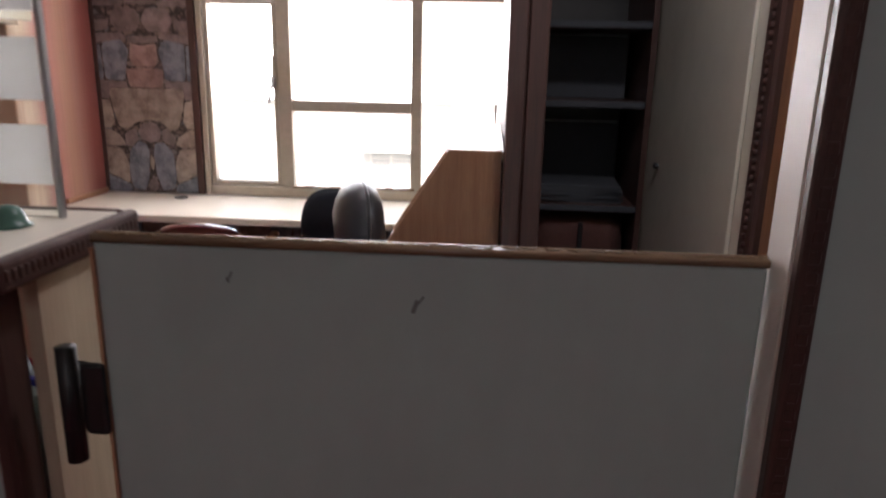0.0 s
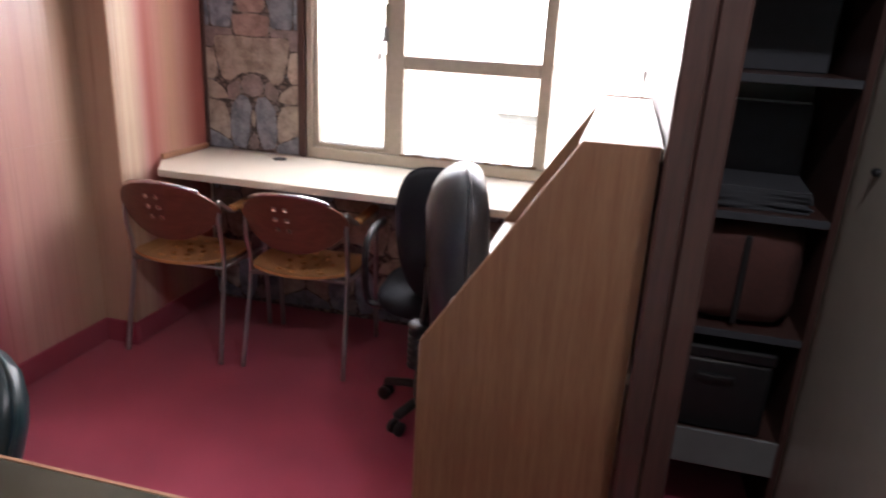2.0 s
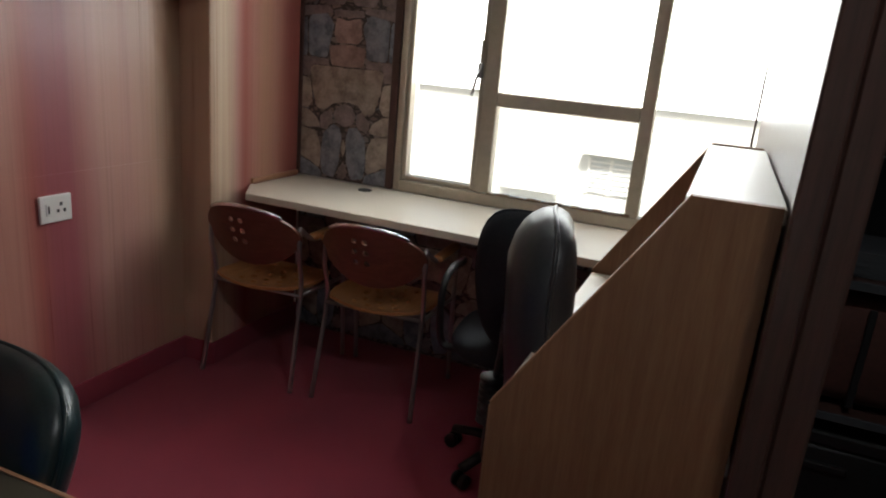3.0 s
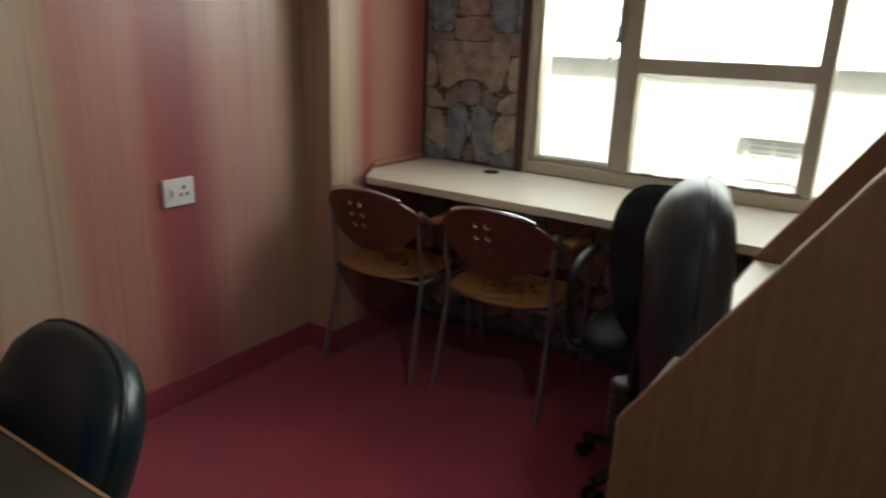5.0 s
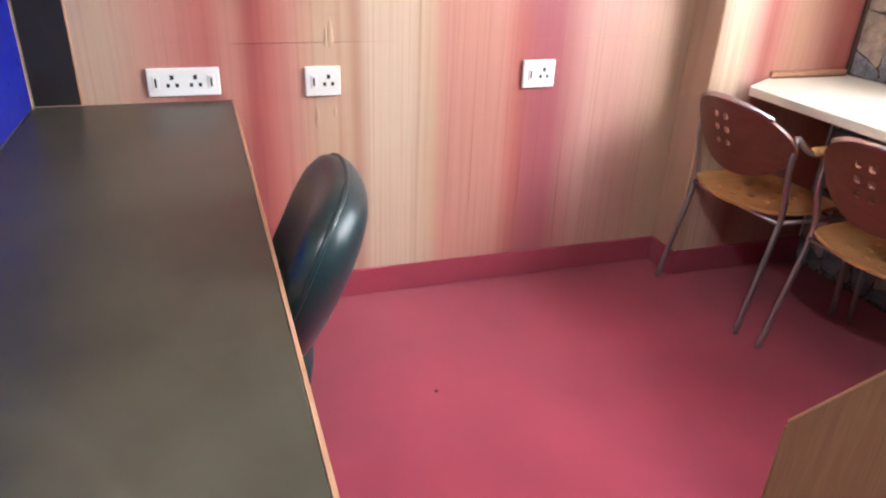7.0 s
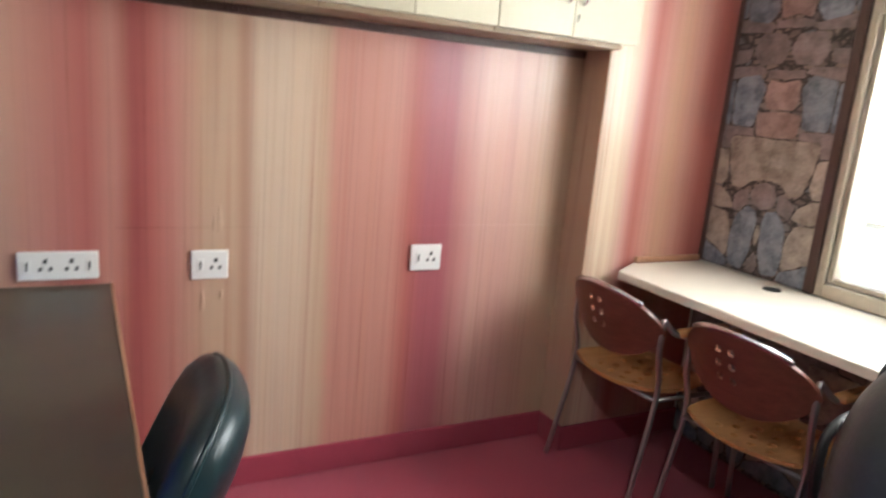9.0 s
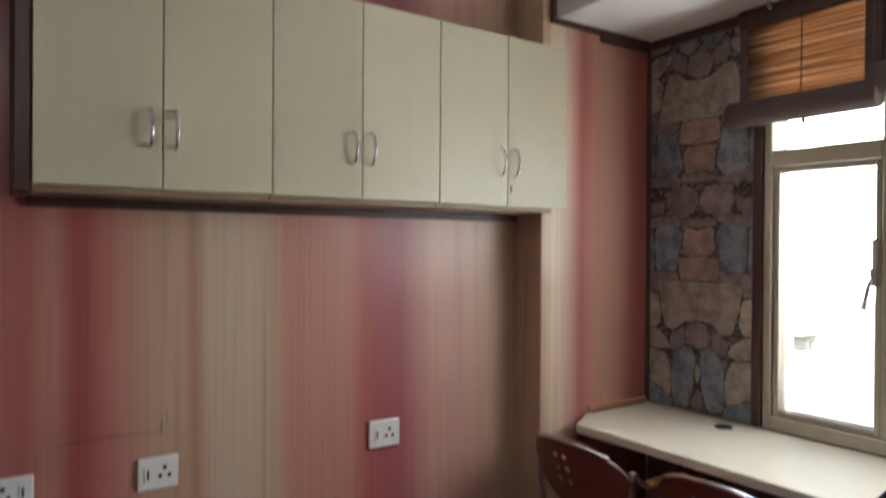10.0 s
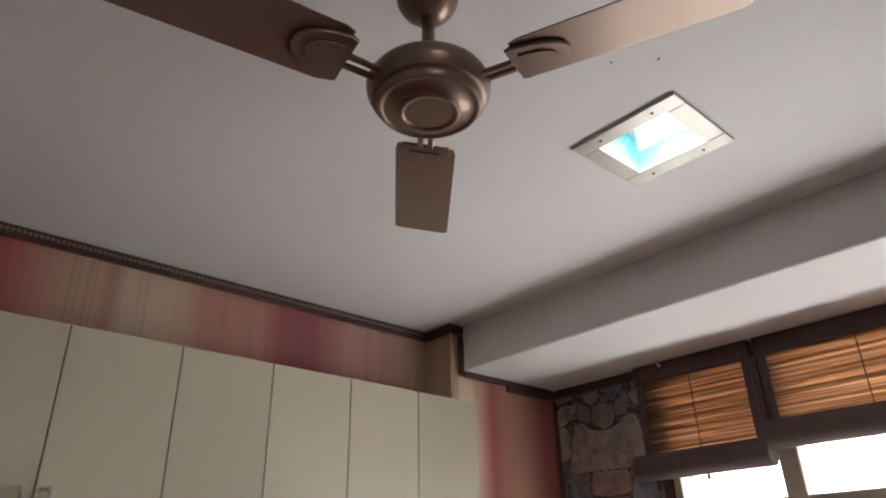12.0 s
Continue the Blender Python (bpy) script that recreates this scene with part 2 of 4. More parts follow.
CYAN = plain("aqua_reflector", (0.24, 0.58, 0.63), 0.25, vary=0.15)
# grey taken near black: the nook's shade is put into this colour
NOOK_DIM = plain("nook_dim_grey", (0.05, 0.053, 0.06), 0.8, vary=0.2)
BUNDLE = plain("maroon_cloth", (0.075, 0.028, 0.022), 0.9, vary=0.3, scale=90, bump=0.4)
GREEN = plain("green_plastic", (0.05, 0.12, 0.09), 0.4)


# ---- mesh helpers ----
def add_box(bm, a, b, bev=0.0, seg=1, m=None):
    r = bmesh.ops.create_cube(bm, size=1)
    vs = r["verts"]
    c, s = [(p + q) / 2 for p, q in zip(a, b)], [abs(q - p) for p, q in zip(a, b)]
    for v in vs:
        v.co = Vector([v.co[i] * s[i] + c[i] for i in range(3)])
        if m is not None:
            v.co = m @ v.co
    if bev:
        es = list({e for v in vs for e in v.link_edges})
        bmesh.ops.bevel(bm, geom=es, offset=bev, segments=seg, affect='EDGES', profile=0.5)
    return bm


def add_prism(bm, pts, axis, lo, hi, bev=0.0):
    """A flat outline in the two other axes, thick along axis."""
    rest = [i for i in range(3) if i != axis]

    def at(p, w):
        v = [0, 0, 0]
        v[rest[0]], v[rest[1]], v[axis] = p[0], p[1], w
        return bm.verts.new(v)
    low, high = [at(p, lo) for p in pts], [at(p, hi) for p in pts]
    fs = [bm.faces.new(low), bm.faces.new(high)]
    n = len(pts)
    for i in range(n):
        fs.append(bm.faces.new((low[i], low[(i + 1) % n], high[(i + 1) % n], high[i])))
    bmesh.ops.recalc_face_normals(bm, faces=fs)
    if bev:
        es = {e for f in fs[:2] for e in f.edges}
        bmesh.ops.bevel(bm, geom=list(es), offset=bev, segments=2, affect='EDGES', profile=0.5)
    return bm


def add_tube(bm, pts, r, n=8, flat=1.0):
    """A round bar through the points."""
    pts = [Vector(p) for p in pts]
    rings = []
    up = None
    for i, p in enumerate(pts):
        d = (pts[min(i + 1, len(pts) - 1)] - pts[max(i - 1, 0)]).normalized()
        if up is None:
            up = Vector((0, 0, 1)) if abs(d.z) < 0.9 else Vector((1, 0, 0))
        s = d.cross(up).normalized()
        up = s.cross(d).normalized()
        rings.append([bm.verts.new(p + s * (r * math.cos(k * math.tau / n)) + up * (r * flat * math.sin(k * math.tau / n))) for k in range(n)])
    for a, b in zip(rings, rings[1:]):
        for k in range(n):
            bm.faces.new((a[k], a[(k + 1) % n], b[(k + 1) % n], b[k]))
    bm.faces.new(rings[0][::-1])
    bm.faces.new(rings[-1])
    return bm


def add_lathe(bm, profile, n=32, centre=(0, 0, 0)):
    cx, cy, cz = centre
    rings = [[bm.verts.new((cx + r * math.cos(k * math.tau / n), cy + r * math.sin(k * math.tau / n), cz + z)) for k in range(n)] for r, z in profile]
    for a, b in zip(rings, rings[1:]):
        for k in range(n):
            bm.faces.new((a[k], a[(k + 1) % n], b[(k + 1) % n], b[k]))
    bm.faces.new(rings[0][::-1])
    bm.faces.new(rings[-1])
    bmesh.ops.recalc_face_normals(bm, faces=bm.faces)
    return bm


def curve_pts(ctrl, n=8):
    """Catmull-Rom points through the control points."""
    c = [Vector(p) for p in ctrl]
    c = [2 * c[0] - c[1], *c, 2 * c[-1] - c[-2]]
    out = []
    for i in range(1, len(c) - 2):
        for k in range(n):
            t = k / n
            out.append(0.5 * (2 * c[i] + (c[i + 1] - c[i - 1]) * t + (2 * c[i - 1] - 5 * c[i] + 4 * c[i + 1] - c[i + 2]) * t * t
                              + (3 * c[i] - c[i - 1] - 3 * c[i + 1] + c[i + 2]) * t ** 3))
    return out + [c[-2]]


def link_mesh(name, bm, mats, smooth=False):
    me = bpy.data.meshes.new(name)
    bm.to_mesh(me)
    bm.free()
    for k in (mats if isinstance(mats, (list, tuple)) else [mats]):
        me.materials.append(k)
    if smooth:
        me.polygons.foreach_set("use_smooth", [True] * len(me.polygons))
        me.update()
    return new(name, me)


def part(name, bm, material, parent, label="", smooth=False):
    ob = link_mesh(name, bm, material, smooth)
    ob.parent = parent
    if label:
        tagged(ob, label)
    return ob


def thing(name, label, category, m=None, group="", kind=""):
    ob = new(name)
    if m is not None:
        ob.matrix_world = m
    return tagged(ob, label, category, group, kind)


def box(a, b, bev=0.0, seg=1, m=None):
    return add_box(bmesh.new(), a, b, bev, seg, m)


def setting(name, bm, mats, label, category="", smooth=False):
    return tagged(link_mesh(name, bm, mats, smooth), label, category or name.split("_")[0], kind="structure")


# ---- structure ----
WX, PX, WY = -1.915, -1.770, 3.853     # side wall, pillar face, window wall
CZ, BZ = 2.407, 2.232                  # ceiling, underside of the beam
RX = 0.645                             # right-hand wall of the shelf nook

bm = box((-2.1, -2.6, -0.1), (2.4, 1.149, 0))
add_box(bm, (-2.1, 1.149, -0.1), (RX + 0.1, 4.05, 0))
setting("floor", bm, CARPET, "dark red carpet laid wall to wall", "floor")
bm = box((-2.2, -2.6, CZ), (2.4, 2.69, CZ + 0.12))
add_box(bm, (-2.2, 2.866, CZ), (2.4, 3.31, CZ + 0.12))
add_box(bm, (-2.2, 2.69, CZ), (-0.648, 2.866, CZ + 0.12))
add_box(bm, (-0.465, 2.69, CZ), (2.4, 2.866, CZ + 0.12))
setting("ceiling", bm, CEIL, "flat white painted ceiling", "ceiling")
setting("ceiling_beam", box((-2.2, 3.31, BZ), (2.4, 4.2, CZ + 0.12), 0.004), CEIL, "white painted boxed beam above the window", "beam")
setting("wall_west", box((-2.1, -2.6, 0), (WX, 3.255, CZ)), STRIPE, "side wall clad in striped red and tan laminate", "wall")
setting("wall_pillar", box((-2.1, 3.255, 0), (PX, WY, CZ), 0.004), STRIPE, "shallow wall pillar clad in striped laminate", "pillar")
wall = box((-2.1, WY, 0), (-1.262, 4.05, CZ))
add_box(wall, (-1.262, WY, 0), (0.9, 4.05, 0.745))
add_box(wall, (-1.262, WY, 2.2), (0.9, 4.05, CZ))
add_box(wall, (0.42, WY, 0.745), (0.9, 4.05, 2.2))
setting("wall_north", wall, WHITE, "outer wall with a wide window opening", "wall")
setting("wall_east", box((RX, 1.93, 0), (RX + 0.1, 3.86, CZ)), CREAM_DOOR, "cream laminate wall beside the shelf nook", "wall")
setting("wall_east_lining", box((RX - 0.004, 1.15, 0), (RX + 0.1, 1.86, CZ)), PANEL, "brown laminate wall lining", "wall")
setting("partition_wall", box((0.170, 2.135, 0), (0.245, WY - 0.002, CZ)), TRIM, "brown partition between workstation and shelf nook", "wall")
setting("wall_cross", box((0.384, 1.100, 0), (2.3, 1.150, CZ)), GREY_LAM, "off-white laminate cross wall beside the gate", "wall")
setting("wall_south", box((-2.1, -2.6, 0), (2.3, -2.5, CZ)), WHITE, "plain wall of the outer room", "wall")
setting("wall_outer_east", box((2.3, -2.6, 0), (2.4, 1.15, CZ)), WHITE, "plain side wall of the outer room", "wall")
setting("door_jamb", box((0.364, 1.104, 0), (0.384, 1.150, CZ), 0.002), WHITE, "white painted door jamb", "door frame")
bm = box((0.364, 1.088, 0), (0.383, 1.104, CZ), 0.004, 2)
for k in range(150):
    add_box(bm, (0.369, 1.0865, 0.004 + k * 0.016), (0.378, 1.0885, 0.014 + k * 0.016), 0.0008)
setting("trim_jamb", bm, TRIM, "dark carved wooden trim of the door jamb", "trim")
bm = box((RX - 0.02, 1.862, 0), (RX + 0.02, 1.928, CZ), 0.006)
for k in range(150):
    add_box(bm, (RX - 0.026, 1.888, k * 0.016), (RX - 0.019, 1.902, 0.009 + k * 0.016), 0.002)
setting("trim_nook", bm, TRIM, "dark beaded wooden trim beside the nook", "trim")
bm = box((0.164, 2.100, 0), (0.204, 2.135, CZ), 0.004)
add_box(bm, (0.206, 2.112, 0), (0.25, 2.135, CZ), 0.004)
setting("trim_partition", bm, TRIM, "dark brown edge trim of the partition", "trim")

bm = bmesh.new()
for y, z, w, h in ((1.992, 0.895, 0.010, 0.050), (1.978, 0.885, 0.006, 0.035), (1.945, 0.645, 0.008, 0.045), (2.000, 0.66, 0.005, 0.02)):
    ring = [(y + w * math.cos(a) * (1 - 0.5 * math.sin(a)), z + h * math.sin(a)) for a in [k * math.tau / 16 for k in range(16)]]
    mid = bm.verts.new((WX + 0.006, y, z))
    vs = [bm.verts.new((WX - 0.0005, p, q)) for p, q in ring]
    for k in range(16):
        bm.faces.new((vs[k], vs[(k + 1) % 16], mid))
bmesh.ops.recalc_face_normals(bm, faces=bm.faces)
add_box(bm, (WX - 0.001, 1.71, 0.868), (WX + 0.0008, 3.254, 0.8695))
setting("wall_blisters", bm, STRIPE, "lifted laminate and a sheet joint on the striped wall", "wall", True)

# carpet turned up along the walls
bm = box((WX, 1.71, 0), (WX + 0.012, 3.255, 0.10), 0.003)
add_box(bm, (WX + 0.012, 3.243, 0), (PX + 0.012, 3.255, 0.10), 0.003)
add_box(bm, (PX, 3.256, 0), (PX + 0.012, WY, 0.10), 0.003)
setting("baseboard", bm, CARPET, "red carpet skirting turned up the wall", "skirting")


def beaded(a, b, axis, step=0.014):
    """A cornice strip with a row of small beads."""
    bm = box(a, b, 0.004)
    n = int((b[axis] - a[axis]) / step)
    for k in range(n):
        lo, hi = [min(p, q) for p, q in zip(a, b)], [max(p, q) for p, q in zip(a, b)]
        lo[axis] = a[axis] + k * step + 0.002
        hi[axis] = lo[axis] + step * 0.6
        if axis == 1:
            lo[0], hi[0] = b[0] - 0.001, b[0] + 0.004
        else:
            lo[1], hi[1] = a[1] - 0.004, a[1] + 0.001
        zm = (a[2] + b[2]) / 2
        lo[2], hi[2] = zm - 0.004, zm + 0.005
        seen = set(bm.faces)
        add_box(bm, lo, hi)
        for fc in bm.faces:
            if fc not in seen:
                fc.material_index = 1
    return bm


setting("trim_cornice", beaded((WX, 0.4, CZ - 0.035), (WX + 0.02, 3.235, CZ), 1), [TRIM, BEAD], "dark beaded cornice along the striped wall", "cornice")
bm = box((WX + 0.002, 3.235, CZ - 0.035), (PX + 0.02, 3.254, CZ), 0.003)
add_box(bm, (PX, 3.256, CZ - 0.035), (PX + 0.02, 3.309, CZ), 0.003)
add_box(bm, (PX, 3.290, BZ - 0.02), (PX + 0.018, 3.309, CZ - 0.036), 0.003)
setting("trim_pillar_cap", bm, TRIM, "dark trim round the pillar head", "trim")
bm = box((PX, 3.311, BZ - 0.022), (PX + 0.018, 3.55, BZ), 0.003)
add_box(bm, (PX, 3.551, BZ - 0.045), (PX + 0.018, WY - 0.02, BZ), 0.003)
add_box(bm, (PX + 0.019, WY - 0.018, BZ - 0.035), (-1.345, WY, BZ), 0.003)
setting("trim_beam", bm, TRIM, "dark trim under the beam", "trim")
bm = box((PX, WY - 0.018, 0.752), (PX + 0.017, WY, BZ - 0.046), 0.003)
add_box(bm, (-1.300, WY - 0.02, 0.752), (-1.264, WY, 1.82), 0.004)
setting("trim_stone_edges", bm, TRIM, "dark upright trim framing the stone panel", "trim")
setting("trim_desk_upstand", box((PX, 3.50, 0.752), (PX + 0.014, WY - 0.019, 0.772), 0.002), EDGE, "thin wooden upstand along the desk end", "trim")


# ---- printed stone panel ----
def clip(poly, px, py, nx, ny):
    out = []
    for i, a in enumerate(poly):
        b = poly[(i + 1) % len(poly)]
        da, db = (a[0] - px) * nx + (a[1] - py) * ny, (b[0] - px) * nx + (b[1] - py) * ny
        if da <= 0:
            out.append(a)
        if da * db < 0:
            t = da / (da - db)
            out.append((a[0] + (b[0] - a[0]) * t, a[1] + (b[1] - a[1]) * t))
    return out


def smooth_poly(p, times=2):
    for _ in range(times):
        q = []
        for i, a in enumerate(p):
            b = p[(i + 1) % len(p)]
            q += [(a[0] * .89 + b[0] * .11, a[1] * .89 + b[1] * .11), (a[0] * .11 + b[0] * .89, a[1] * .11 + b[1] * .89)]
        p = q
    return p


PRINT = []      # outlines of one half of the mirrored print, and their tones


def stone_mid(tone, half):
    """A stone astride the middle, given its right half from foot to head."""
    PRINT.append((tone, half + [(-x, z) for x, z in reversed(half) if x > 0.001]))


def stone_side(tone, pts):
    PRINT.append((tone, pts))
    PRINT.append((tone, [(-x, z) for x, z in reversed(pts)]))


stone_mid(0, [(0, 1.112), (.062, 1.098), (.10, 1.065), (.14, 1.075), (.165, 1.16), (.178, 1.25), (0, 1.247)])
stone_mid(3, [(0, 1.00), (.042, 1.015), (.054, 1.05), (.036, 1.086), (0, 1.098)])
stone_mid(0, [(0, .86), (.012, .90), (0, .94)])
stone_mid(3, [(0, .76), (.02, .77), (.022, .80), (0, .835)])
stone_mid(2, [(0, 1.262), (.078, 1.265), (.088, 1.342), (0, 1.352)])
stone_mid(2, [(0, 1.362), (.052, 1.362), (.066, 1.40), (.058, 1.462), (0, 1.45)])
stone_mid(3, [(0, 1.468), (.07, 1.472), (.07, 1.497), (0, 1.497)])
stone_side(1, [(.022, .84), (.045, .765), (.105, .778), (.117, .86), (.107, .95), (.06, .998), (.025, .985), (.014, .95)])
stone_side(0, [(.126, .80), (.19, .832), (.232, .85), (.234, .97), (.15, .962), (.122, .90)])
stone_side(1, [(.113, .757), (.236, .757), (.236, .84), (.19, .82), (.12, .79)])
stone_side(0, [(.13, .985), (.20, .978), (.236, 1.0), (.236, 1.062), (.19, 1.056), (.142, 1.02)])
stone_side(3, [(.062, 1.008), (.118, .978), (.128, 1.03), (.10, 1.056), (.064, 1.062)])
stone_side(0, [(.195, 1.068), (.236, 1.072), (.236, 1.20), (.186, 1.19), (.172, 1.10)])
stone_side(3, [(.186, 1.205), (.236, 1.212), (.236, 1.29), (.10, 1.288), (.098, 1.26), (.184, 1.257)])
stone_side(1, [(.10, 1.30), (.195, 1.298), (.20, 1.46), (.11, 1.478), (.074, 1.43), (.094, 1.36)])
stone_side(1, [(.206, 1.30), (.236, 1.30), (.236, 1.452), (.21, 1.452)])
stone_side(3, [(.08, 1.487), (.16, 1.474), (.236, 1.462), (.236, 1.506), (.10, 1.51)])
stone_side(3, [(.006, 1.57), (.03, 1.52), (.12, 1.516), (.147, 1.57), (.12, 1.624), (.03, 1.62)])
stone_side(3, [(.158, 1.57), (.17, 1.525), (.236, 1.515), (.236, 1.565)])
PRINT += [(tone, [(x, 3.14 - z) for x, z in reversed(pts)]) for tone, pts in PRINT if max(z for _, z in pts) < 1.568]


def lay_stones(bm, xm, dz, z0, z1, y):
    for tone, pts in PRINT:
        poly = clip(clip([(xm + x, z + dz) for x, z in pts], 0, z1, 0, 1), 0, z0, 0, -1)
        if len(poly) < 3 or max(p[1] for p in poly) - min(p[1] for p in poly) < 0.012:
            continue
        poly = smooth_poly(poly)
        cx, cz = sum(p[0] for p in poly) / len(poly), sum(p[1] for p in poly) / len(poly)
        poly = [(max(xm - 0.2385, min(xm + 0.2385, cx + (p[0] - cx) * 1.06)), min(z1 + 0.003, max(z0 - 0.001, cz + (p[1] - cz) * 1.06))) for p in poly]
        poly = [(p[0] + 0.004 * noise.noise(Vector((p[0] * 40, 3.1, p[1] * 40))), p[1] + 0.004 * noise.noise(Vector((p[0] * 40, 7.7, p[1] * 40)))) for p in poly]
        rim = [bm.verts.new((p[0], y, p[1])) for p in poly]
        top = [bm.verts.new((cx + (p[0] - cx) * 0.97, y - 0.001, cz + (p[1] - cz) * 0.97)) for p in poly]
        n = len(rim)
        fs = [bm.faces.new(top)] + [bm.faces.new((rim[k], rim[(k + 1) % n], top[(k + 1) % n], top[k])) for k in range(n)]
        for f in fs:
            f.material_index = tone


bm = bmesh.new()
lay_stones(bm, -1.527, 0.0, 0.754, 2.195, WY - 0.0065)
panel = setting("wall_stone_panel", box((PX, WY - 0.006, 0.752), (-1.29, WY - 0.001, BZ)), MORTAR, "wall panel printed with brown and blue-grey stones", "wall panel")
tagged(part("printed_stones", bm, STONES, panel, "rounded tan, rose and blue-grey stones"), kind="stuff")
bm = bmesh.new()
for rep in range(4):
    lay_stones(bm, -1.516 + rep * 0.478, -0.74, 0.012, 0.71, WY - 0.0065)
panel = setting("wall_stone_dado", box((PX + 0.013, WY - 0.006, 0), (0.168, WY - 0.001, 0.74)), MORTAR, "stone-printed panel below the window desk", "wall panel")
tagged(part("printed_stones", bm, STONES, panel, "rounded stones in deep shade"), kind="stuff")


# ---- window ----
def window():
    w = thing("window_1", "wide aluminium window with clouded panes", "window", kind="structure")
    y0, y1 = WY - 0.012, WY + 0.05
    x0, x1, z0, z1 = -1.262, 0.42, 0.752, 2.20

    def bar(name, a, b, mat=ALU):
        part(name, box(a, b, 0.004), mat, w)
    bar("frame_jamb", (x0, y0, z0), (x0 + 0.030, y1, z1))
    bar("frame_jamb", (x1 - 0.03, y0, z0), (x1, y1, z1))
    bar("frame_sill", (x0 + 0.031, y0 - 0.006, z0), (x1 - 0.031, y1, z0 + 0.05))
    bar("frame_head", (x0 + 0.031, y0, z1 - 0.03), (x1 - 0.031, y1, z1))
    for xa, xb in ((-0.880, -0.816), (-0.246, -0.195)):
        bar("mullion", (xa, y0, z0 + 0.051), (xb, y1, z1 - 0.031))
    for xa, xb in ((x0 + 0.031, -0.881), (-0.815, -0.247), (-0.194, x1 - 0.031)):
        bar("transom", (xa, y0, 1.668), (xb, y1, 1.728))
    bar("transom", (-0.815, y0, 1.165), (-0.247, y1, 1.222))
    # opening casement with its own frame, stay and latch
    cx0, cx1, cz0, cz1 = x0 + 0.033, -0.883, z0 + 0.053, 1.666
    sash = part("sash", box((cx0, y0 + 0.01, cz0), (cx0 + 0.02, y1, cz1), 0.003), ALU, w)
    for a, b in (((cx1 - 0.02, y0 + 0.01, cz0), (cx1, y1, cz1)), ((cx0 + 0.021, y0 + 0.01, cz0), (cx1 - 0.021, y1, cz0 + 0.018)),
                 ((cx0 + 0.021, y0 + 0.01, cz1 - 0.018), (cx1 - 0.021, y1, cz1))):
        part("sash_rail", box(a, b, 0.003), ALU, sash)
    lever = add_tube(bmesh.new(), [(-0.90, y0 - 0.012, 1.30), (-0.905, y0 - 0.028, 1.27), (-0.918, y0 - 0.03, 1.20)], 0.006)
    add_box(lever, (-0.910, y0 - 0.012, 1.27), (-0.890, y0 + 0.012, 1.33), 0.003)
    part("latch", lever, STEEL, w, "small metal window latch", True)
    part("stay_plate", box((-0.905, y0 - 0.006, 1.33), (-0.89, y0 + 0.008, 1.42), 0.002), ALU, w)
    # cracked putty along the sill
    bm = bmesh.new()
    rnd = random.Random(4)
    x = -0.82
    while x < -0.25:
        d = rnd.uniform(0.012, 0.04)
        add_box(bm, (x, y0 - 0.006, z0 + 0.050), (x + d, y0 + 0.012, z0 + 0.053 + rnd.uniform(0.002, 0.009)), 0.001)
        x += d * 1.05
    part("putty", bm, MOULD, w, "cracked brown putty line")
    for xa, xb, za, zb in ((cx0 + 0.02, cx1 - 0.02, cz0 + 0.018, cz1 - 0.018), (x0 + 0.031, -0.881, 1.729, z1 - 0.031), (-0.815, -0.247, z0 + 0.051, 1.164),
                           (-0.815, -0.247, 1.223, 1.667), (-0.815, -0.247, 1.729, z1 - 0.031), (-0.194, x1 - 0.031, z0 + 0.051, 1.667),
                           (-0.194, x1 - 0.031, 1.729, z1 - 0.031)):
        p = part("pane", box((xa, WY + 0.022, za), (xb, WY + 0.026, zb)), GLASS, w)
        p.visible_shadow = False


window()


def blind(x0, x1, z_roll, label):
    """A bamboo roll blind: head rail, slatted cloth, rolled bottom with valance, cord."""
    b = thing("bamboo_blind", label, "blind", group="window blinds")
    part("head_rail", box((x0 - 0.02, WY - 0.05, 2.165), (x1 + 0.02, WY - 0.014, BZ - 0.001), 0.004), TRIM, b, "dark head rail")
    bm = bmesh.new()
    z, k = z_roll + 0.09, 0
    while z < 2.165:
        yy = WY - 0.034 - 0.005 * math.sin(k * 1.7) - 0.0012 * (k % 2)
        add_box(bm, (x0, yy - 0.003, z), (x1, yy + 0.003, z + 0.0102))
        z += 0.0092
        k += 1
    part("slats", bm, BAMBOO, b, "thin honey-brown bamboo slats")["kind"] = "stuff"
    for xs in (x0, x1):
        part("edge_tape", box((xs - 0.014, WY - 0.046, z_roll + 0.09), (xs + 0.014, WY - 0.040, 2.165), 0.001), BLIND_CLOTH, b)
    n, pts = 22, []
    for i in range(n):
        a = i / n * math.tau
        pts.append((WY - 0.058 + 0.036 * math.cos(a), z_roll + 0.046 + 0.046 * math.sin(a)))
    part("rolled_cloth", add_prism(bmesh.new(), pts, 0, x0 - 0.045, x1 + 0.035, 0.004), BLIND_CLOTH, b, "rolled mauve cloth", True)
    xm = (x0 + x1) / 2
    part("cord", add_tube(bmesh.new(), [(xm, WY - 0.048, 2.165), (xm, WY - 0.05, z_roll + 0.08)], 0.002, 6), TRIM, b)
    part("tassel", add_lathe(bmesh.new(), [(0.002, 0.02), (0.006, 0.012), (0.007, 0.0)], 8, (xm + 0.02, WY - 0.07, z_roll - 0.018)), BLIND_CLOTH, b)
    return b


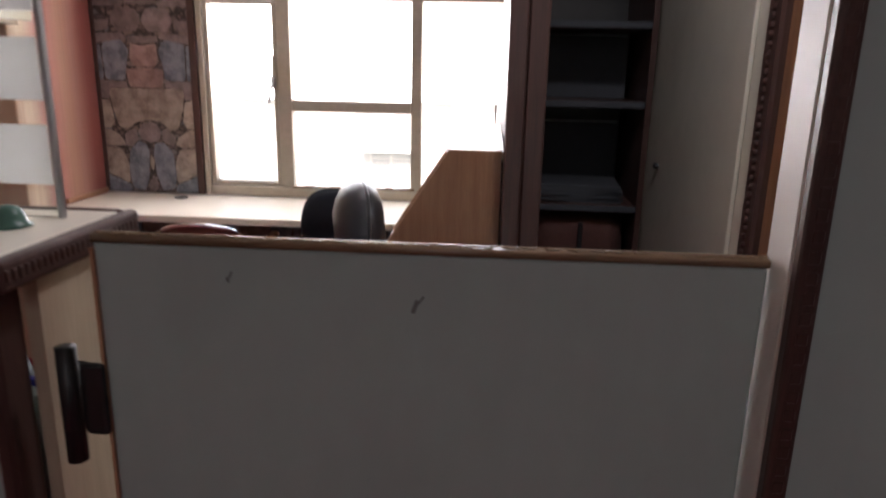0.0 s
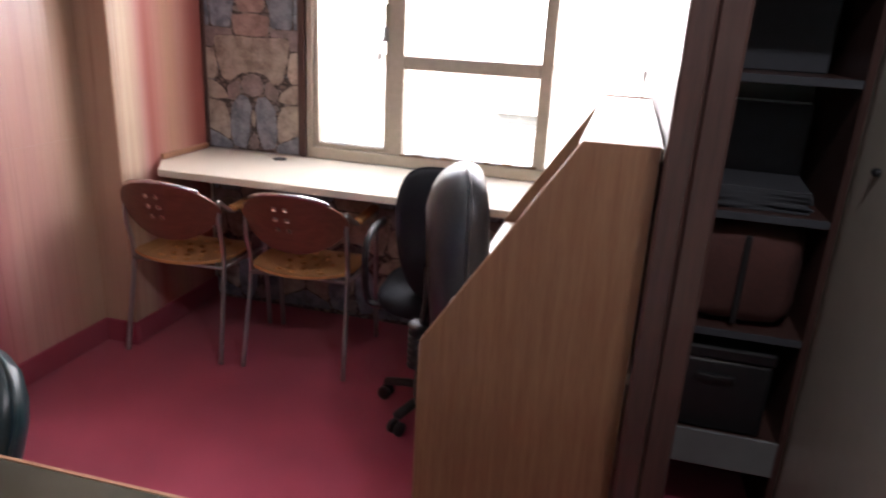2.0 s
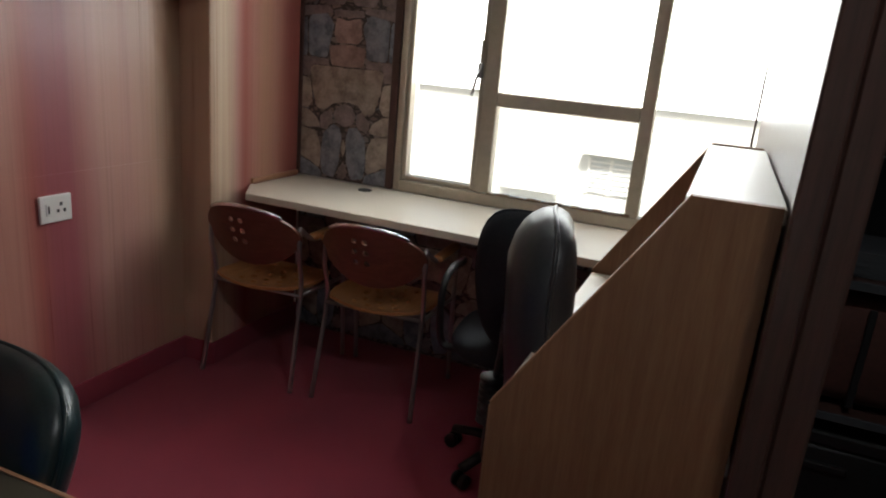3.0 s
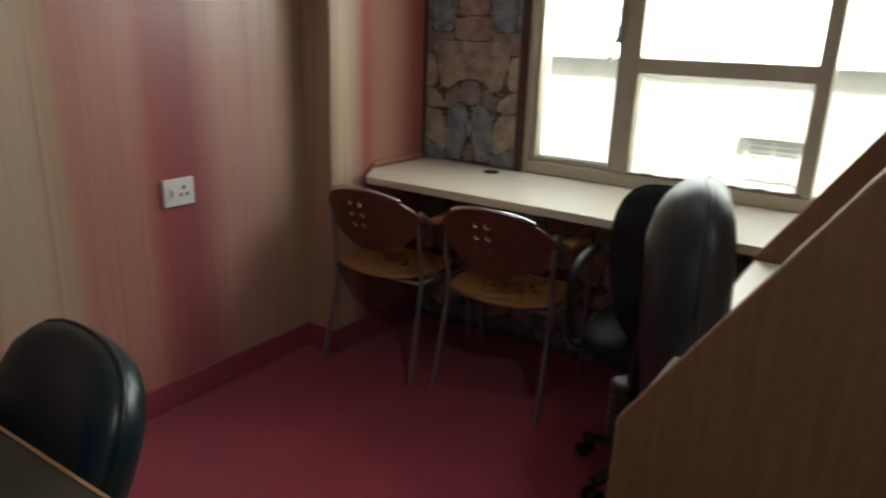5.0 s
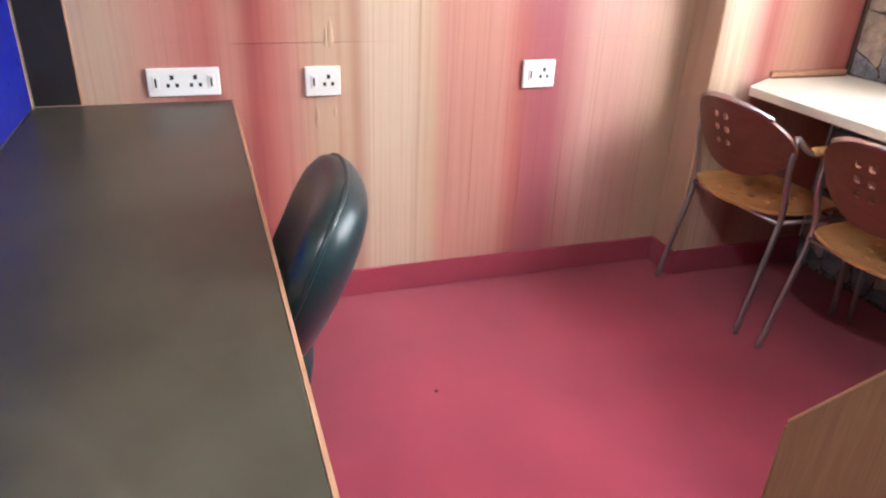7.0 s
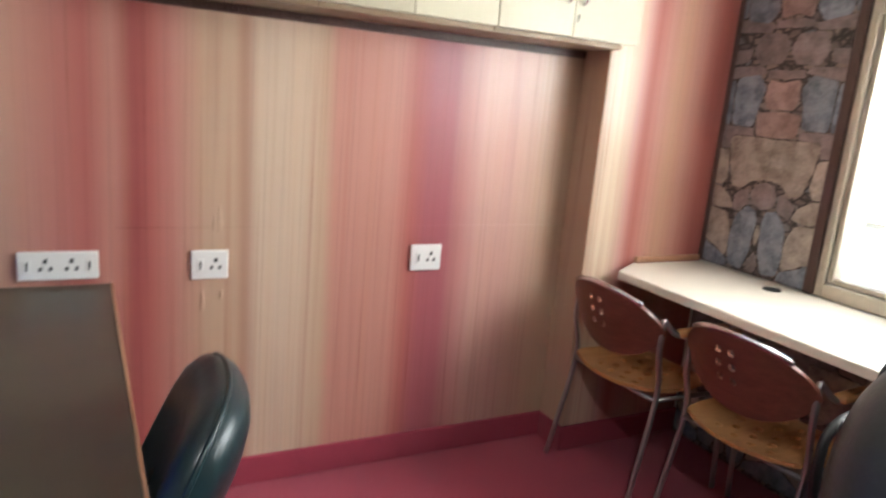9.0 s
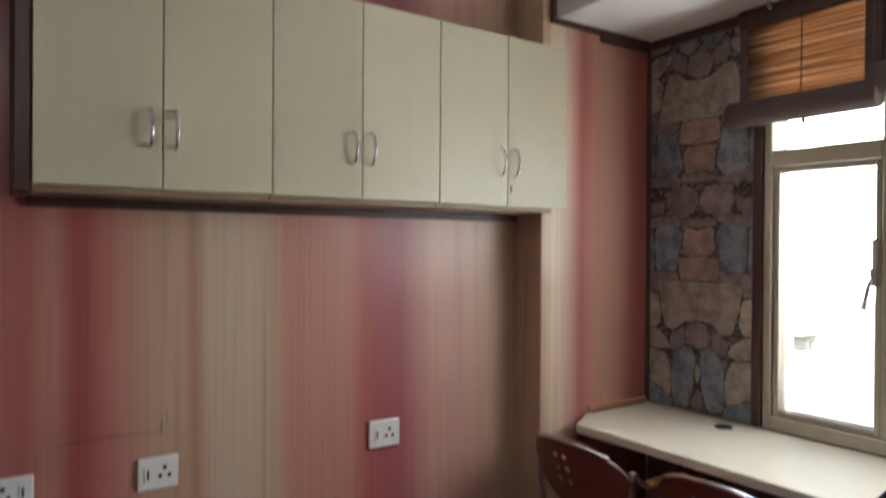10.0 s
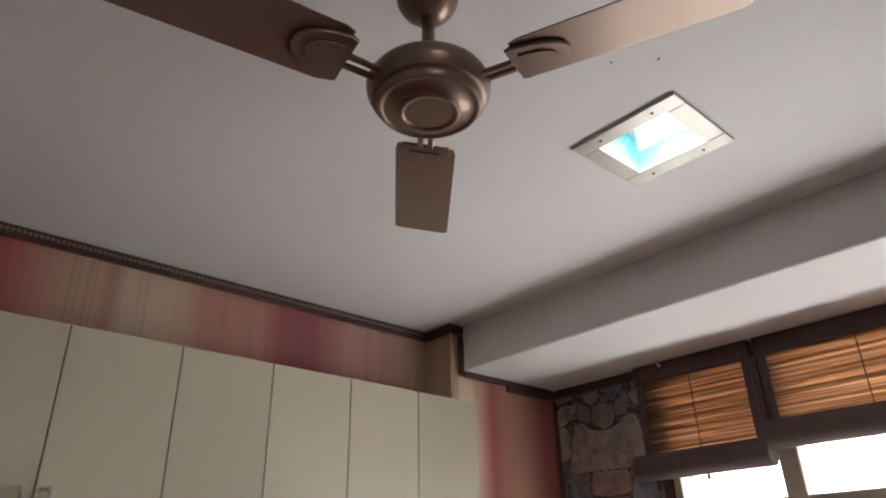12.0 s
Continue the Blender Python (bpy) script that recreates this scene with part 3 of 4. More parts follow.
blind(-1.322, -0.905, 1.815, "bamboo roll blind half raised over the casement")
blind(-0.850, -0.26, 1.862, "bamboo roll blind half raised over the middle pane")
b3 = blind(-0.20, 0.14, 1.90, "bamboo roll blind half raised by the partition")
bm = bmesh.new()
for k in range(66):
    add_box(bm, (0.148, WY - 0.074, 1.06 + k * 0.0128), (0.156, WY - 0.068, 1.03 + k * 0.0135), 0.001)
part("pull_chain", bm, BLIND_CLOTH, b3, "grey beaded pull chain")
setting("trim_blind_post", box((-0.8905, WY - 0.056, 1.90), (-0.8645, WY - 0.014, 2.164), 0.003), TRIM, "dark post between the blinds", "trim")
hook = add_tube(bmesh.new(), [(-1.22, 3.79, BZ), (-1.22, 3.79, BZ - 0.012), (-1.212, 3.79, BZ - 0.022)], 0.006)
tagged(link_mesh("ceiling_hook", hook, PLASTIC_W, True), "small white hook under the beam", "hook")

# ---- outside ----
setting("ground", box((-60, 4.3, -6.2), (60, 90, -6.0)), FACADE, "pale street ground below the window", "ground")
bld = thing("apartment_building", "pale sunlit building across the street", "building")
wallb = box((-10, 13.0, -6), (8, 19, 1.8))
part("wall", wallb, FACADE, bld)
part("parapet", box((-10.1, 12.9, 1.8), (8.1, 13.2, 2.1), 0.02), WHITE, bld)
for bx, bz in ((-6.6, -0.75), (-2.05, -0.75), (0.4, -0.75), (-5.0, -3.4), (-2.05, -3.4), (0.4, -3.4)):
    wv = part("window", box((bx, 12.96, bz), (bx + 0.8, 13.02, bz + 0.62)), FAR_DARK, bld, "grey barred window")
    for k in range(7):
        part("grille_bar", box((bx, 12.93, bz + 0.03 + k * 0.085), (bx + 0.8, 12.95, bz + 0.055 + k * 0.085)), WHITE, wv)
    for k in range(3):
        part("window_frame", box((bx + k * 0.375, 12.92, bz), (bx + 0.05 + k * 0.375, 12.96, bz + 0.62)), WHITE, wv)
    part("sunshade", box((bx - 0.1, 12.6, bz + 0.70), (bx + 0.9, 12.999, bz + 0.77)), FACADE, bld)
recess = part("balcony", box((-3.45, 12.97, -0.42), (-2.5, 13.01, 0.35)), FAR_DARK, bld, "shaded balcony opening")
part("balcony_wall", box((-3.5, 12.55, -0.80), (-2.45, 12.65, -0.42)), FACADE, recess)
for k in range(5):
    part("balcony_rail", box((-3.40 + k * 0.22, 12.58, -0.42), (-3.37 + k * 0.22, 12.61, -0.12)), WHITE, recess)
part("drain_pipe", add_tube(bmesh.new(), [(-3.9, 12.9, -6), (-3.9, 12.9, 1.8)], 0.07), FACADE, bld)
part("ledge", box((-10, 12.6, 1.0), (8, 12.999, 1.1)), WHITE, bld)

# ---- window desk ----
d = thing("window_desk", "long white laminate desk under the window", "desk")
pts = [(-1.768, 3.50), (-1.665, 3.335), (0.168, 3.335), (0.168, 3.838), (-1.752, 3.838), (-1.752, 3.50)]
part("desktop", add_prism(bmesh.new(), pts, 2, 0.722, 0.750, 0.003), DESK_W, d)
part("front_edge", box((-1.66, 3.330, 0.721), (0.168, 3.3345, 0.749), 0.001), DESK_W, d, "thin pale edge band")
for x in (0.14,):
    part("support", box((x - 0.012, 3.42, 0), (x + 0.012, 3.83, 0.721)), PANEL, d)
part("grommet", add_lathe(bmesh.new(), [(0.03, 0), (0.03, 0.004), (0.022, 0.005)], 20, (-1.344, 3.74, 0.750)), BLACK, d, "round black cable grommet")


# ---- visitor chairs ----
def hole_sheet(bm, us, vs, holes, f, thick):
    """A curved sheet on a grid with cells left out for holes; f(u, v) gives the place and the sheet's normal offset."""
    grid = {}
    du, dv = us[1] - us[0], vs[1] - vs[0]
    shift = {}
    for ci, cj in {(i, j) for i, j in holes if (i - 1, j) not in holes and (i, j - 1) not in holes}:
        for a in (-1, 1):
            for e in (-1, 1):
                shift[ci + 1 + a, cj + 1 + e] = (-0.2 * a * du, -0.2 * e * dv)
    for i, u in enumerate(us):
        for j, v in enumerate(vs):
            su, sv = shift.get((i, j), (0, 0))
            p, n = f(u + su, v + sv)
            grid[i, j] = (bm.verts.new(p), bm.verts.new(p - n * thick))
    nu, nv = len(us), len(vs)
    solid = {(i, j) for i in range(nu - 1) for j in range(nv - 1) if (i, j) not in holes}
    for i, j in solid:
        a = [grid[i, j], grid[i + 1, j], grid[i + 1, j + 1], grid[i, j + 1]]
        bm.faces.new([q[0] for q in a])
        bm.faces.new([q[1] for q in a][::-1])
        for (p, q), nb in (((0, 1), (i, j - 1)), ((1, 2), (i + 1, j)), ((2, 3), (i, j + 1)), ((3, 0), (i - 1, j))):
            if nb not in solid:
                bm.faces.new((a[q][0], a[p][0], a[p][1], a[q][1]))
    bmesh.ops.recalc_face_normals(bm, faces=bm.faces)
    return bm


def visitor_chair(m, label):
    """Bent plywood seat and back with holes on a tubular frame; local y points to the sitter's front."""
    c = thing("visitor_chair", label, "chair", m, "chairs at the window desk")

    # back: wide rounded shell, curved round the sitter
    def back(u, v):
        x = 0.212 * u * math.sqrt(1 - 0.46 * v * v) * (1 - 0.10 * max(0, -v))
        w = v * math.sqrt(1 - 0.52 * u * u)
        y = -0.03 + 1.55 * x * x - 0.045 * w
        z = 0.620 + 0.122 * w
        return Vector((x, y, z)), Vector((0, 1, 0.2)).normalized()
    nu, nv = 36, 22
    us = [-1 + 2 * i / nu for i in range(nu + 1)]
    vs = [-1 + 2 * j / nv for j in range(nv + 1)]
    holes = set()
    for ci in (13, 17):
        for cj in (8, 12, 16):
            holes |= {(ci, cj), (ci + 1, cj), (ci, cj + 1), (ci + 1, cj + 1)}
    part("backrest", hole_sheet(bmesh.new(), us, vs, holes, back, 0.012), PLY_DK, c, "red-brown bent plywood back with six holes")

    def seat(u, v):
        x = 0.208 * u * math.sqrt(1 - 0.34 * v * v) * (1 - 0.06 * v)
        y = 0.20 + 0.205 * v * math.sqrt(1 - 0.34 * u * u)
        z = 0.404 + 0.014 * u * u - 0.022 * max(0, v) ** 3 - 0.018 * (1 - u * u) * (1 - v * v) + 0.006 * max(0, -v) ** 3
        return Vector((x, y, z)), Vector((0, 0, 1))
    nu, nv = 34, 26
    us = [-1 + 2 * i / nu for i in range(nu + 1)]
    vs = [-1 + 2 * j / nv for j in range(nv + 1)]
    holes = set()
    for ri, cj in enumerate((4, 8, 12, 16, 20)):
        for ci in ((8, 13, 18, 23) if ri % 2 == 0 else (10, 15, 20)):
            holes |= {(ci, cj), (ci + 1, cj), (ci, cj + 1), (ci + 1, cj + 1)}
    part("seat", hole_sheet(bmesh.new(), us, vs, holes, seat, 0.012), PLY, c, "orange plywood seat with rows of round holes")
    # chrome rim along the top of the back, running down into the arm and rear legs
    rim = [back(u, 1.0)[0] + Vector((0, -0.006, 0.004)) for u in [-1 + 2 * i / 30 for i in range(31)]]
    part("back_rim", add_tube(bmesh.new(), rim, 0.0085, 8), CHROME, c, "chrome rim over the back", True)
    for s in (-1, 1):
        arm = curve_pts([(s * 0.198, 0.035, 0.665), (s * 0.225, 0.07, 0.625), (s * 0.232, 0.14, 0.615), (s * 0.232, 0.30, 0.612), (s * 0.228, 0.345, 0.58),
                         (s * 0.222, 0.365, 0.40), (s * 0.222, 0.40, 0.0)], 6)
        part("front_leg", add_tube(bmesh.new(), arm, 0.0095, 8), STEEL, c, "", True)
        rear = curve_pts([(s * 0.200, 0.033, 0.668), (s * 0.204, 0.030, 0.55), (s * 0.200, 0.055, 0.40), (s * 0.207, 0.0, 0.12), (s * 0.211, -0.025, 0.0)], 6)
        part("rear_leg", add_tube(bmesh.new(), rear, 0.0095, 8), STEEL, c, "", True)
        part("seat_rail", add_tube(bmesh.new(), [(s * 0.20, 0.05, 0.386), (s * 0.218, 0.36, 0.380)], 0.008, 8), STEEL, c, "", True)
        pad = add_box(bmesh.new(), (s * 0.232 - 0.019, 0.075, 0.617), (s * 0.232 + 0.019, 0.30, 0.641), 0.009, 3)
        part("armrest", pad, PLY, c, "varnished wooden arm pad", True)
    part("cross_rail", add_tube(bmesh.new(), [(-0.2, 0.05, 0.384), (0.2, 0.05, 0.384)], 0.008, 8), STEEL, c, "", True)
    return c


visitor_chair(pose(-1.562, 3.235, 0, 0, 0, 3), "plywood and steel armchair beside the wall pillar")
visitor_chair(pose(-1.050, 3.275, 0, 0, 0, 4), "plywood and steel armchair at the window desk")


# ---- swivel chairs ----
def cushion(bm, w, h, d, power=3.2, nu=28, nv=14):
    """A soft rounded pad, w wide, h high, d deep, round the origin."""
    rings = []
    for j in range(1, nv):
        ph = -math.pi / 2 + math.pi * j / nv
        cp, sp = math.cos(ph), math.sin(ph)
        ring = []
        for i in range(nu):
            a = math.tau * i / nu
            ca, sa = math.cos(a), math.sin(a)
            k = (abs(ca) ** power + abs(sa) ** power) ** (-1 / power)
            ring.append(bm.verts.new((ca * k * w / 2 * abs(cp) ** 0.34, sp * d / 2, sa * k * h / 2 * abs(cp) ** 0.34)))
        rings.append(ring)
    for a, b in zip(rings, rings[1:]):
        for i in range(nu):
            bm.faces.new((a[i], a[(i + 1) % nu], b[(i + 1) % nu], b[i]))
    bm.faces.new(rings[0][::-1])
    bm.faces.new(rings[-1])
    bmesh.ops.recalc_face_normals(bm, faces=bm.faces)
    return bm


def swivel_chair(m, label, leather, top, width, back_h, arms=True, tilt=-8, group="", reach=0.27, bar=0.235, back_y=-0.17, thick=0.105):
    """Five-star swivel chair; local y points to the sitter's front."""
    c = thing("office_chair", label, "chair", m, group)
    bm = cushion(bmesh.new(), width, back_h, thick)
    for v in bm.verts:      # curved round the sitter, narrower at the foot
        v.co.y += 0.9 * v.co.x ** 2 + 0.35 * v.co.z ** 2 - 0.03 * math.sin(v.co.z * 6)
        v.co.x *= 1 - 0.25 * max(0, -v.co.z / back_h) + 0.0
    bmesh.ops.transform(bm, matrix=pose(0, back_y, top - back_h / 2, tilt), verts=bm.verts)
    back = part("backrest", bm, leather, c, "padded leather back", True)
    seam = []
    for k in range(41):
        a = math.tau * k / 40
        ca, sa = math.cos(a), math.sin(a)
        q = (abs(ca) ** 3.2 + abs(sa) ** 3.2) ** (-1 / 3.2)
        x, z = ca * q * width * 0.497, sa * q * back_h * 0.497
        y = 0.9 * x * x + 0.35 * z * z - 0.03 * math.sin(z * 6)
        x *= 1 - 0.25 * max(0, -z / back_h)
        seam.append(pose(0, back_y, top - back_h / 2, tilt) @ Vector((x, y, z)))
    part("piping", add_tube(bmesh.new(), seam, 0.005, 6), leather, back, "", True)
    bm = cushion(bmesh.new(), 0.46, 0.44, 0.10)
    bmesh.ops.transform(bm, matrix=pose(0, 0.06, 0.45, 90), verts=bm.verts)
    part("seat", bm, leather, c, "padded leather seat", True)
    part("back_bar", add_tube(bmesh.new(), curve_pts([(0, 0.0, 0.39), (0, 0.035 - bar, 0.40), (0, -bar, 0.50), (0, 0.02 - bar, top - back_h / 2)], 5), 0.02, 8, 0.5), BLACK, c, "", True)
    rings = add_lathe(bmesh.new(), [(0.031 if k % 3 else 0.021, 0.52 + k * 0.006) for k in range(22)], 14, (0, -bar, 0))
    part("bellows", rings, BLACK, c, "ribbed rubber sleeve of the back bar", True)
    part("column", add_lathe(bmesh.new(), [(0.022, 0.10), (0.022, 0.22), (0.028, 0.221), (0.028, 0.39), (0.08, 0.395), (0.08, 0.405)], 16), BLACK, c, "", True)
    part("hub", add_lathe(bmesh.new(), [(0.035, 0.06), (0.045, 0.07), (0.045, 0.11), (0.03, 0.12)], 16), BLACK, c, "", True)
    for k in range(5):
        a = math.tau * (k + 0.3) / 5
        ca, sa = math.cos(a), math.sin(a)
        leg = part("base_leg", add_tube(bmesh.new(), [(ca * 0.03, sa * 0.03, 0.095), (ca * reach * 0.6, sa * reach * 0.6, 0.085), (ca * reach, sa * reach, 0.068)], 0.02, 8, 0.7), BLACK, c, "", True)
        for o in (-0.016, 0.016):
            bm = add_lathe(bmesh.new(), [(0.018, -0.009), (0.025, -0.007), (0.025, 0.007), (0.018, 0.009)], 16)
            bmesh.ops.transform(bm, matrix=Matrix.Translation((ca * reach - sa * o, sa * reach + ca * o, 0.025)) @ Matrix.Rotation(a + math.pi / 2, 4, 'Z') @ Matrix.Rotation(math.pi / 2, 4, 'Y'), verts=bm.verts)
            part("caster", bm, BLACK, leg, "", True)
    if arms:
        for s in (-1, 1):
            arm = curve_pts([(s * 0.20, 0.0, 0.40), (s * 0.27, 0.0, 0.42), (s * 0.275, -0.02, 0.60), (s * 0.27, 0.05, 0.655), (s * 0.265, 0.20, 0.65)], 6)
            part("armrest", add_tube(bmesh.new(), arm, 0.018, 8, 0.7), BLACK, c, "", True)
    return c


swivel_chair(pose(-0.430, 3.18, 0, 0, 0, 6), "black fabric swivel chair at the window desk", FABRIC, 0.952, 0.275, 0.48, True, 6, "swivel chairs", 0.21)
swivel_chair(pose(-0.048, 2.62, 0, 0, 0, -76), "black leather swivel chair by the workstation", LEATHER, 1.052, 0.38, 0.55, False, -4, "swivel chairs", 0.30, 0.29, -0.215, 0.145)
swivel_chair(pose(-0.985, 1.628, 0, 0, 0, 172), "dark green leather swivel chair tucked under the reception table", GREEN_LEATHER, 0.822, 0.42, 0.38, False, 15, "swivel chairs", 0.15, 0.13)


# ---- workstation by the partition ----
w = thing("workstation", "teak laminate workstation with sloping side panels", "desk")
prof = [(-0.214, 0.0), (0.160, 0.0), (0.160, 1.196), (0.041, 1.196), (-0.214, 0.800)]
for y in (2.145, 3.030):
    p = part("side_panel", add_prism(bmesh.new(), prof, 1, y, y + 0.018, 0.0008), PANEL, w, "sloping teak laminate side panel")
    # paler strip along the slope: the window's light put into its colour
    e = add_prism(bmesh.new(), [(-0.2155, 0.801), (-0.2135, 0.7995), (0.0415, 1.1955), (0.040, 1.1975)], 1, y - 0.0005, y + 0.0185)
    part("edge_band", e, EDGE, p, "paler strip on the slope, window light put into its colour")
    part("edge_band", box((-0.2162, y - 0.0005, 0.0), (-0.2142, y + 0.0185, 0.794)), PANEL, p)
part("worktop", box((-0.212, 2.164, 0.772), (0.166, 3.029, 0.797), 0.002), DESK_W, w, "white laminate worktop")
part("top_shelf", box((0.032, 2.164, 1.170), (0.166, 3.029, 1.192), 0.002), DESK_W, w, "white top shelf")
part("back_board", box((0.150, 2.164, 0.7975), (0.160, 3.029, 1.169)), PANEL, w)
part("keyboard_tray", box((-0.06, 2.170, 0.66), (0.13, 3.023, 0.675)), PANEL, w)

# ---- shelf nook ----
sh = thing("shelf_unit", "dark wooden open shelf unit in the nook", "shelf")
for x in (0.251, RX - 0.022):
    part("side", box((x, 2.85, 0.0), (x + 0.018, 3.30, 2.30)), TRIM, sh)
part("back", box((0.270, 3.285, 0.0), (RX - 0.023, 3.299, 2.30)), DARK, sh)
for z in (0.30, 0.62, 0.945, 1.285, 1.53, 1.85, 2.2):
    s = part("shelf", box((0.270, 2.86, z - 0.018), (RX - 0.023, 3.284, z)), TRIM, sh)
    part("lipping", box((0.270, 2.853, z - 0.019), (RX - 0.023, 2.8595, z + 0.001), 0.001), NOOK_DIM, s, "front lipping, its colour darkened for the nook's shade")
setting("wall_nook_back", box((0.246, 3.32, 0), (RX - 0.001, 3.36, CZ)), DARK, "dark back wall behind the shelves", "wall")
part("fascia", box((0.270, 2.842, 0.205), (RX - 0.023, 2.8518, 0.315), 0.002), FASCIA, sh, "dull grey fascia board")


def case(a, b, mat, label):
    t = thing("storage_box", label, "box")
    part("body", box(a, (b[0], b[1], b[2] - 0.04), 0.012, 3), mat, t, "", True)
    part("lid", box((a[0] - 0.004, a[1] - 0.004, b[2] - 0.039), (b[0] + 0.004, b[1], b[2]), 0.008, 2), mat, t)
    part("handle", box(((a[0] + b[0]) / 2 - 0.05, a[1] - 0.014, b[2] - 0.10), ((a[0] + b[0]) / 2 + 0.05, a[1] - 0.001, b[2] - 0.08), 0.005, 2), BLACK, t)


case((0.29, 2.88, 0.301), (0.58, 3.2, 0.56), BLACK, "black box on the lower shelf")
rnd = random.Random(9)
t = thing("paper_stack", "stack of grey papers on the shelf, darkened for the nook's shade", "papers")
z = 0.946
for k in range(9):
    h = rnd.uniform(0.004, 0.010)
    ang = rnd.uniform(-6, 6)
    part("sheaf", box((-0.14, -0.12, 0), (0.14, 0.12, h), 0.001, 1, pose(0.445, 3.02, z, 0, 0, ang)), NOOK_DIM, t)
    z += h
t = thing("cloth_bundle", "maroon cloth bundle filling the middle shelf", "bundle")
bm = cushion(bmesh.new(), 0.335, 0.285, 0.36, 9)
for v in bm.verts:
    v.co += noise.noise_vector(v.co * 14) * 0.012
bmesh.ops.transform(bm, matrix=pose(0.447, 3.05, 0.762), verts=bm.verts)
part("wrap", bm, BUNDLE, t, "", True)
part("tie", box((0.440, 2.862, 0.640), (0.456, 2.869, 0.885), 0.002), BLACK, t, "dark cord round the bundle")
t = thing("file_folder", "grey file leaning on the shelf, darkened for the nook's shade", "folder")
part("cover", box((0.29, 3.10, 1.286), (0.60, 3.13, 1.50), 0.003), NOOK_DIM, t)
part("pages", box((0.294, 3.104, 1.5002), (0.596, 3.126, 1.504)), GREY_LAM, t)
t = thing("file_folder", "bluish grey file on the shelf, darkened for the nook's shade", "folder")
part("cover", box((0.28, 3.155, 0.946), (0.60, 3.18, 1.20), 0.003), NOOK_DIM, t)
part("pages", box((0.284, 3.159, 1.2002), (0.596, 3.176, 1.204)), GREY_LAM, t)

# latch hardware on the cream wall
t = thing("door_lock", "dark metal latch and keyhole on the cream wall", "lock")
part("plate", box((RX - 0.006, 2.655, 1.15), (RX, 2.685, 1.26), 0.002), BLACK, t)
part("knob", add_lathe(bmesh.new(), [(0.010, 0), (0.014, 0.008), (0.010, 0.016)], 12, (RX - 0.012, 2.665, 1.10)), BLACK, t, "", True)
setting("door_1", box((RX - 0.010, 2.02, 0.02), (RX - 0.001, 2.80, 2.1), 0.002), CREAM_DOOR, "cream laminate door in the nook wall", "door")

# ---- gate ----
g = thing("gate", "off-white laminate half gate with a carved wooden top rail", "gate", pose(0, 0, 0.004))
part("leaf", box((-0.205, 1.132, 0.16), (0.360, 1.149, 1.2152), 0.002), GREY_LAM, g)
bm = bmesh.new()
pts = [(1.1315, 1.2155), (1.1495, 1.2155), (1.1505, 1.219), (1.148, 1.222), (1.140, 1.2242), (1.132, 1.222), (1.1305, 1.219)]
add_prism(bm, pts, 0, -0.207, 0.361)
part("top_rail", bm, MOULD, g, "varnished wooden top rail", True)
bm = bmesh.new()
wave = [(-0.203 + k * 0.004, 1.1365 + 0.0016 * math.sin(k * 1.4), 1.2232) for k in range(141)]
add_tube(bm, wave, 0.0012, 6)
for k in range(47):
    x = -0.2 + k * 0.01197
    add_lathe(bm, [(0.002, 0.0), (0.0016, 0.001), (0.0006, 0.0015)], 8, (x, 1.1365 - 0.0018 * (-1) ** k, 1.2228))
part("carving", bm, MOULD, g, "carved vine along the rail", True)
part("edge_strip", box((-0.2085, 1.131, 0.16), (-0.2055, 1.149, 1.210)), EDGE, g, "wooden edge strip")
for x, z, w, h, a in ((-0.086, 1.190, 0.002, 0.010, 25), (-0.088, 1.187, 0.002, 0.005, -20), (0.074, 1.170, 0.004, 0.012, 20), (0.079, 1.176, 0.002, 0.008, 35), (-0.06, 0.93, 0.002, 0.02, 70)):
    part("scuff", box((-w / 2, -0.0006, -h / 2), (w / 2, 0.0006, h / 2), 0, 1, pose(x, 1.1316, z, 0, a, 0)), SCUFF, g, "small dark scuff mark")
h = part("hinge", box((-0.226, 1.124, 1.035), (-0.204, 1.1295, 1.105), 0.004, 2), BLACK, g, "black spring hinge")
part("hinge_barrel", add_tube(bmesh.new(), [(-0.2405, 1.130, 1.005), (-0.2405, 1.130, 1.118)], 0.0095, 10), BLACK, h, "", True)
part("hinge_leaf", box((-0.2475, 1.138, 1.03), (-0.226, 1.144, 1.10), 0.003), BLACK, h)

# ---- reception counter and table ----
c = thing("reception_counter", "reception counter with carved edge and raised end", "counter", pose(-0.018, 0, 0))
part("end_panel", box((-0.262, 1.14, 0.0), (-0.248, 1.298, 1.185)), PALE_WOOD, c, "cream wooden end panel")
part("front_panel", box((-1.91, 1.152, 0.0), (-0.263, 1.172, 1.06), 0.001), GREY_LAM, c)
part("corner_post", box((-0.280, 1.100, 0.0), (-0.2625, 1.139, 1.185), 0.004), TRIM, c, "dark corner trim")
part("raised_front", box((-0.60, 1.112, 0.0), (-0.281, 1.130, 1.185), 0.001), GREY_LAM, c)
top = part("raised_top", box((-0.60, 1.09, 1.186), (-0.252, 1.292, 1.212), 0.002), DESK_W, c, "pale raised counter top")
bm = box((-0.2515, 1.082, 1.184), (-0.236, 1.305, 1.213), 0.005, 2)
add_box(bm, (-0.60, 1.074, 1.184), (-0.252, 1.0895, 1.213), 0.005, 2)
add_box(bm, (-0.60, 1.293, 1.184), (-0.252, 1.305, 1.213), 0.004, 2)
for k in range(26):
    add_box(bm, (-0.2365, 1.087 + k * 0.0082, 1.194), (-0.2345, 1.0925 + k * 0.0082, 1.204), 0.0008, 1)
for k in range(40):
    add_box(bm, (-0.595 + k * 0.0086, 1.0725, 1.194), (-0.5895 + k * 0.0086, 1.0745, 1.204), 0.0008, 1)
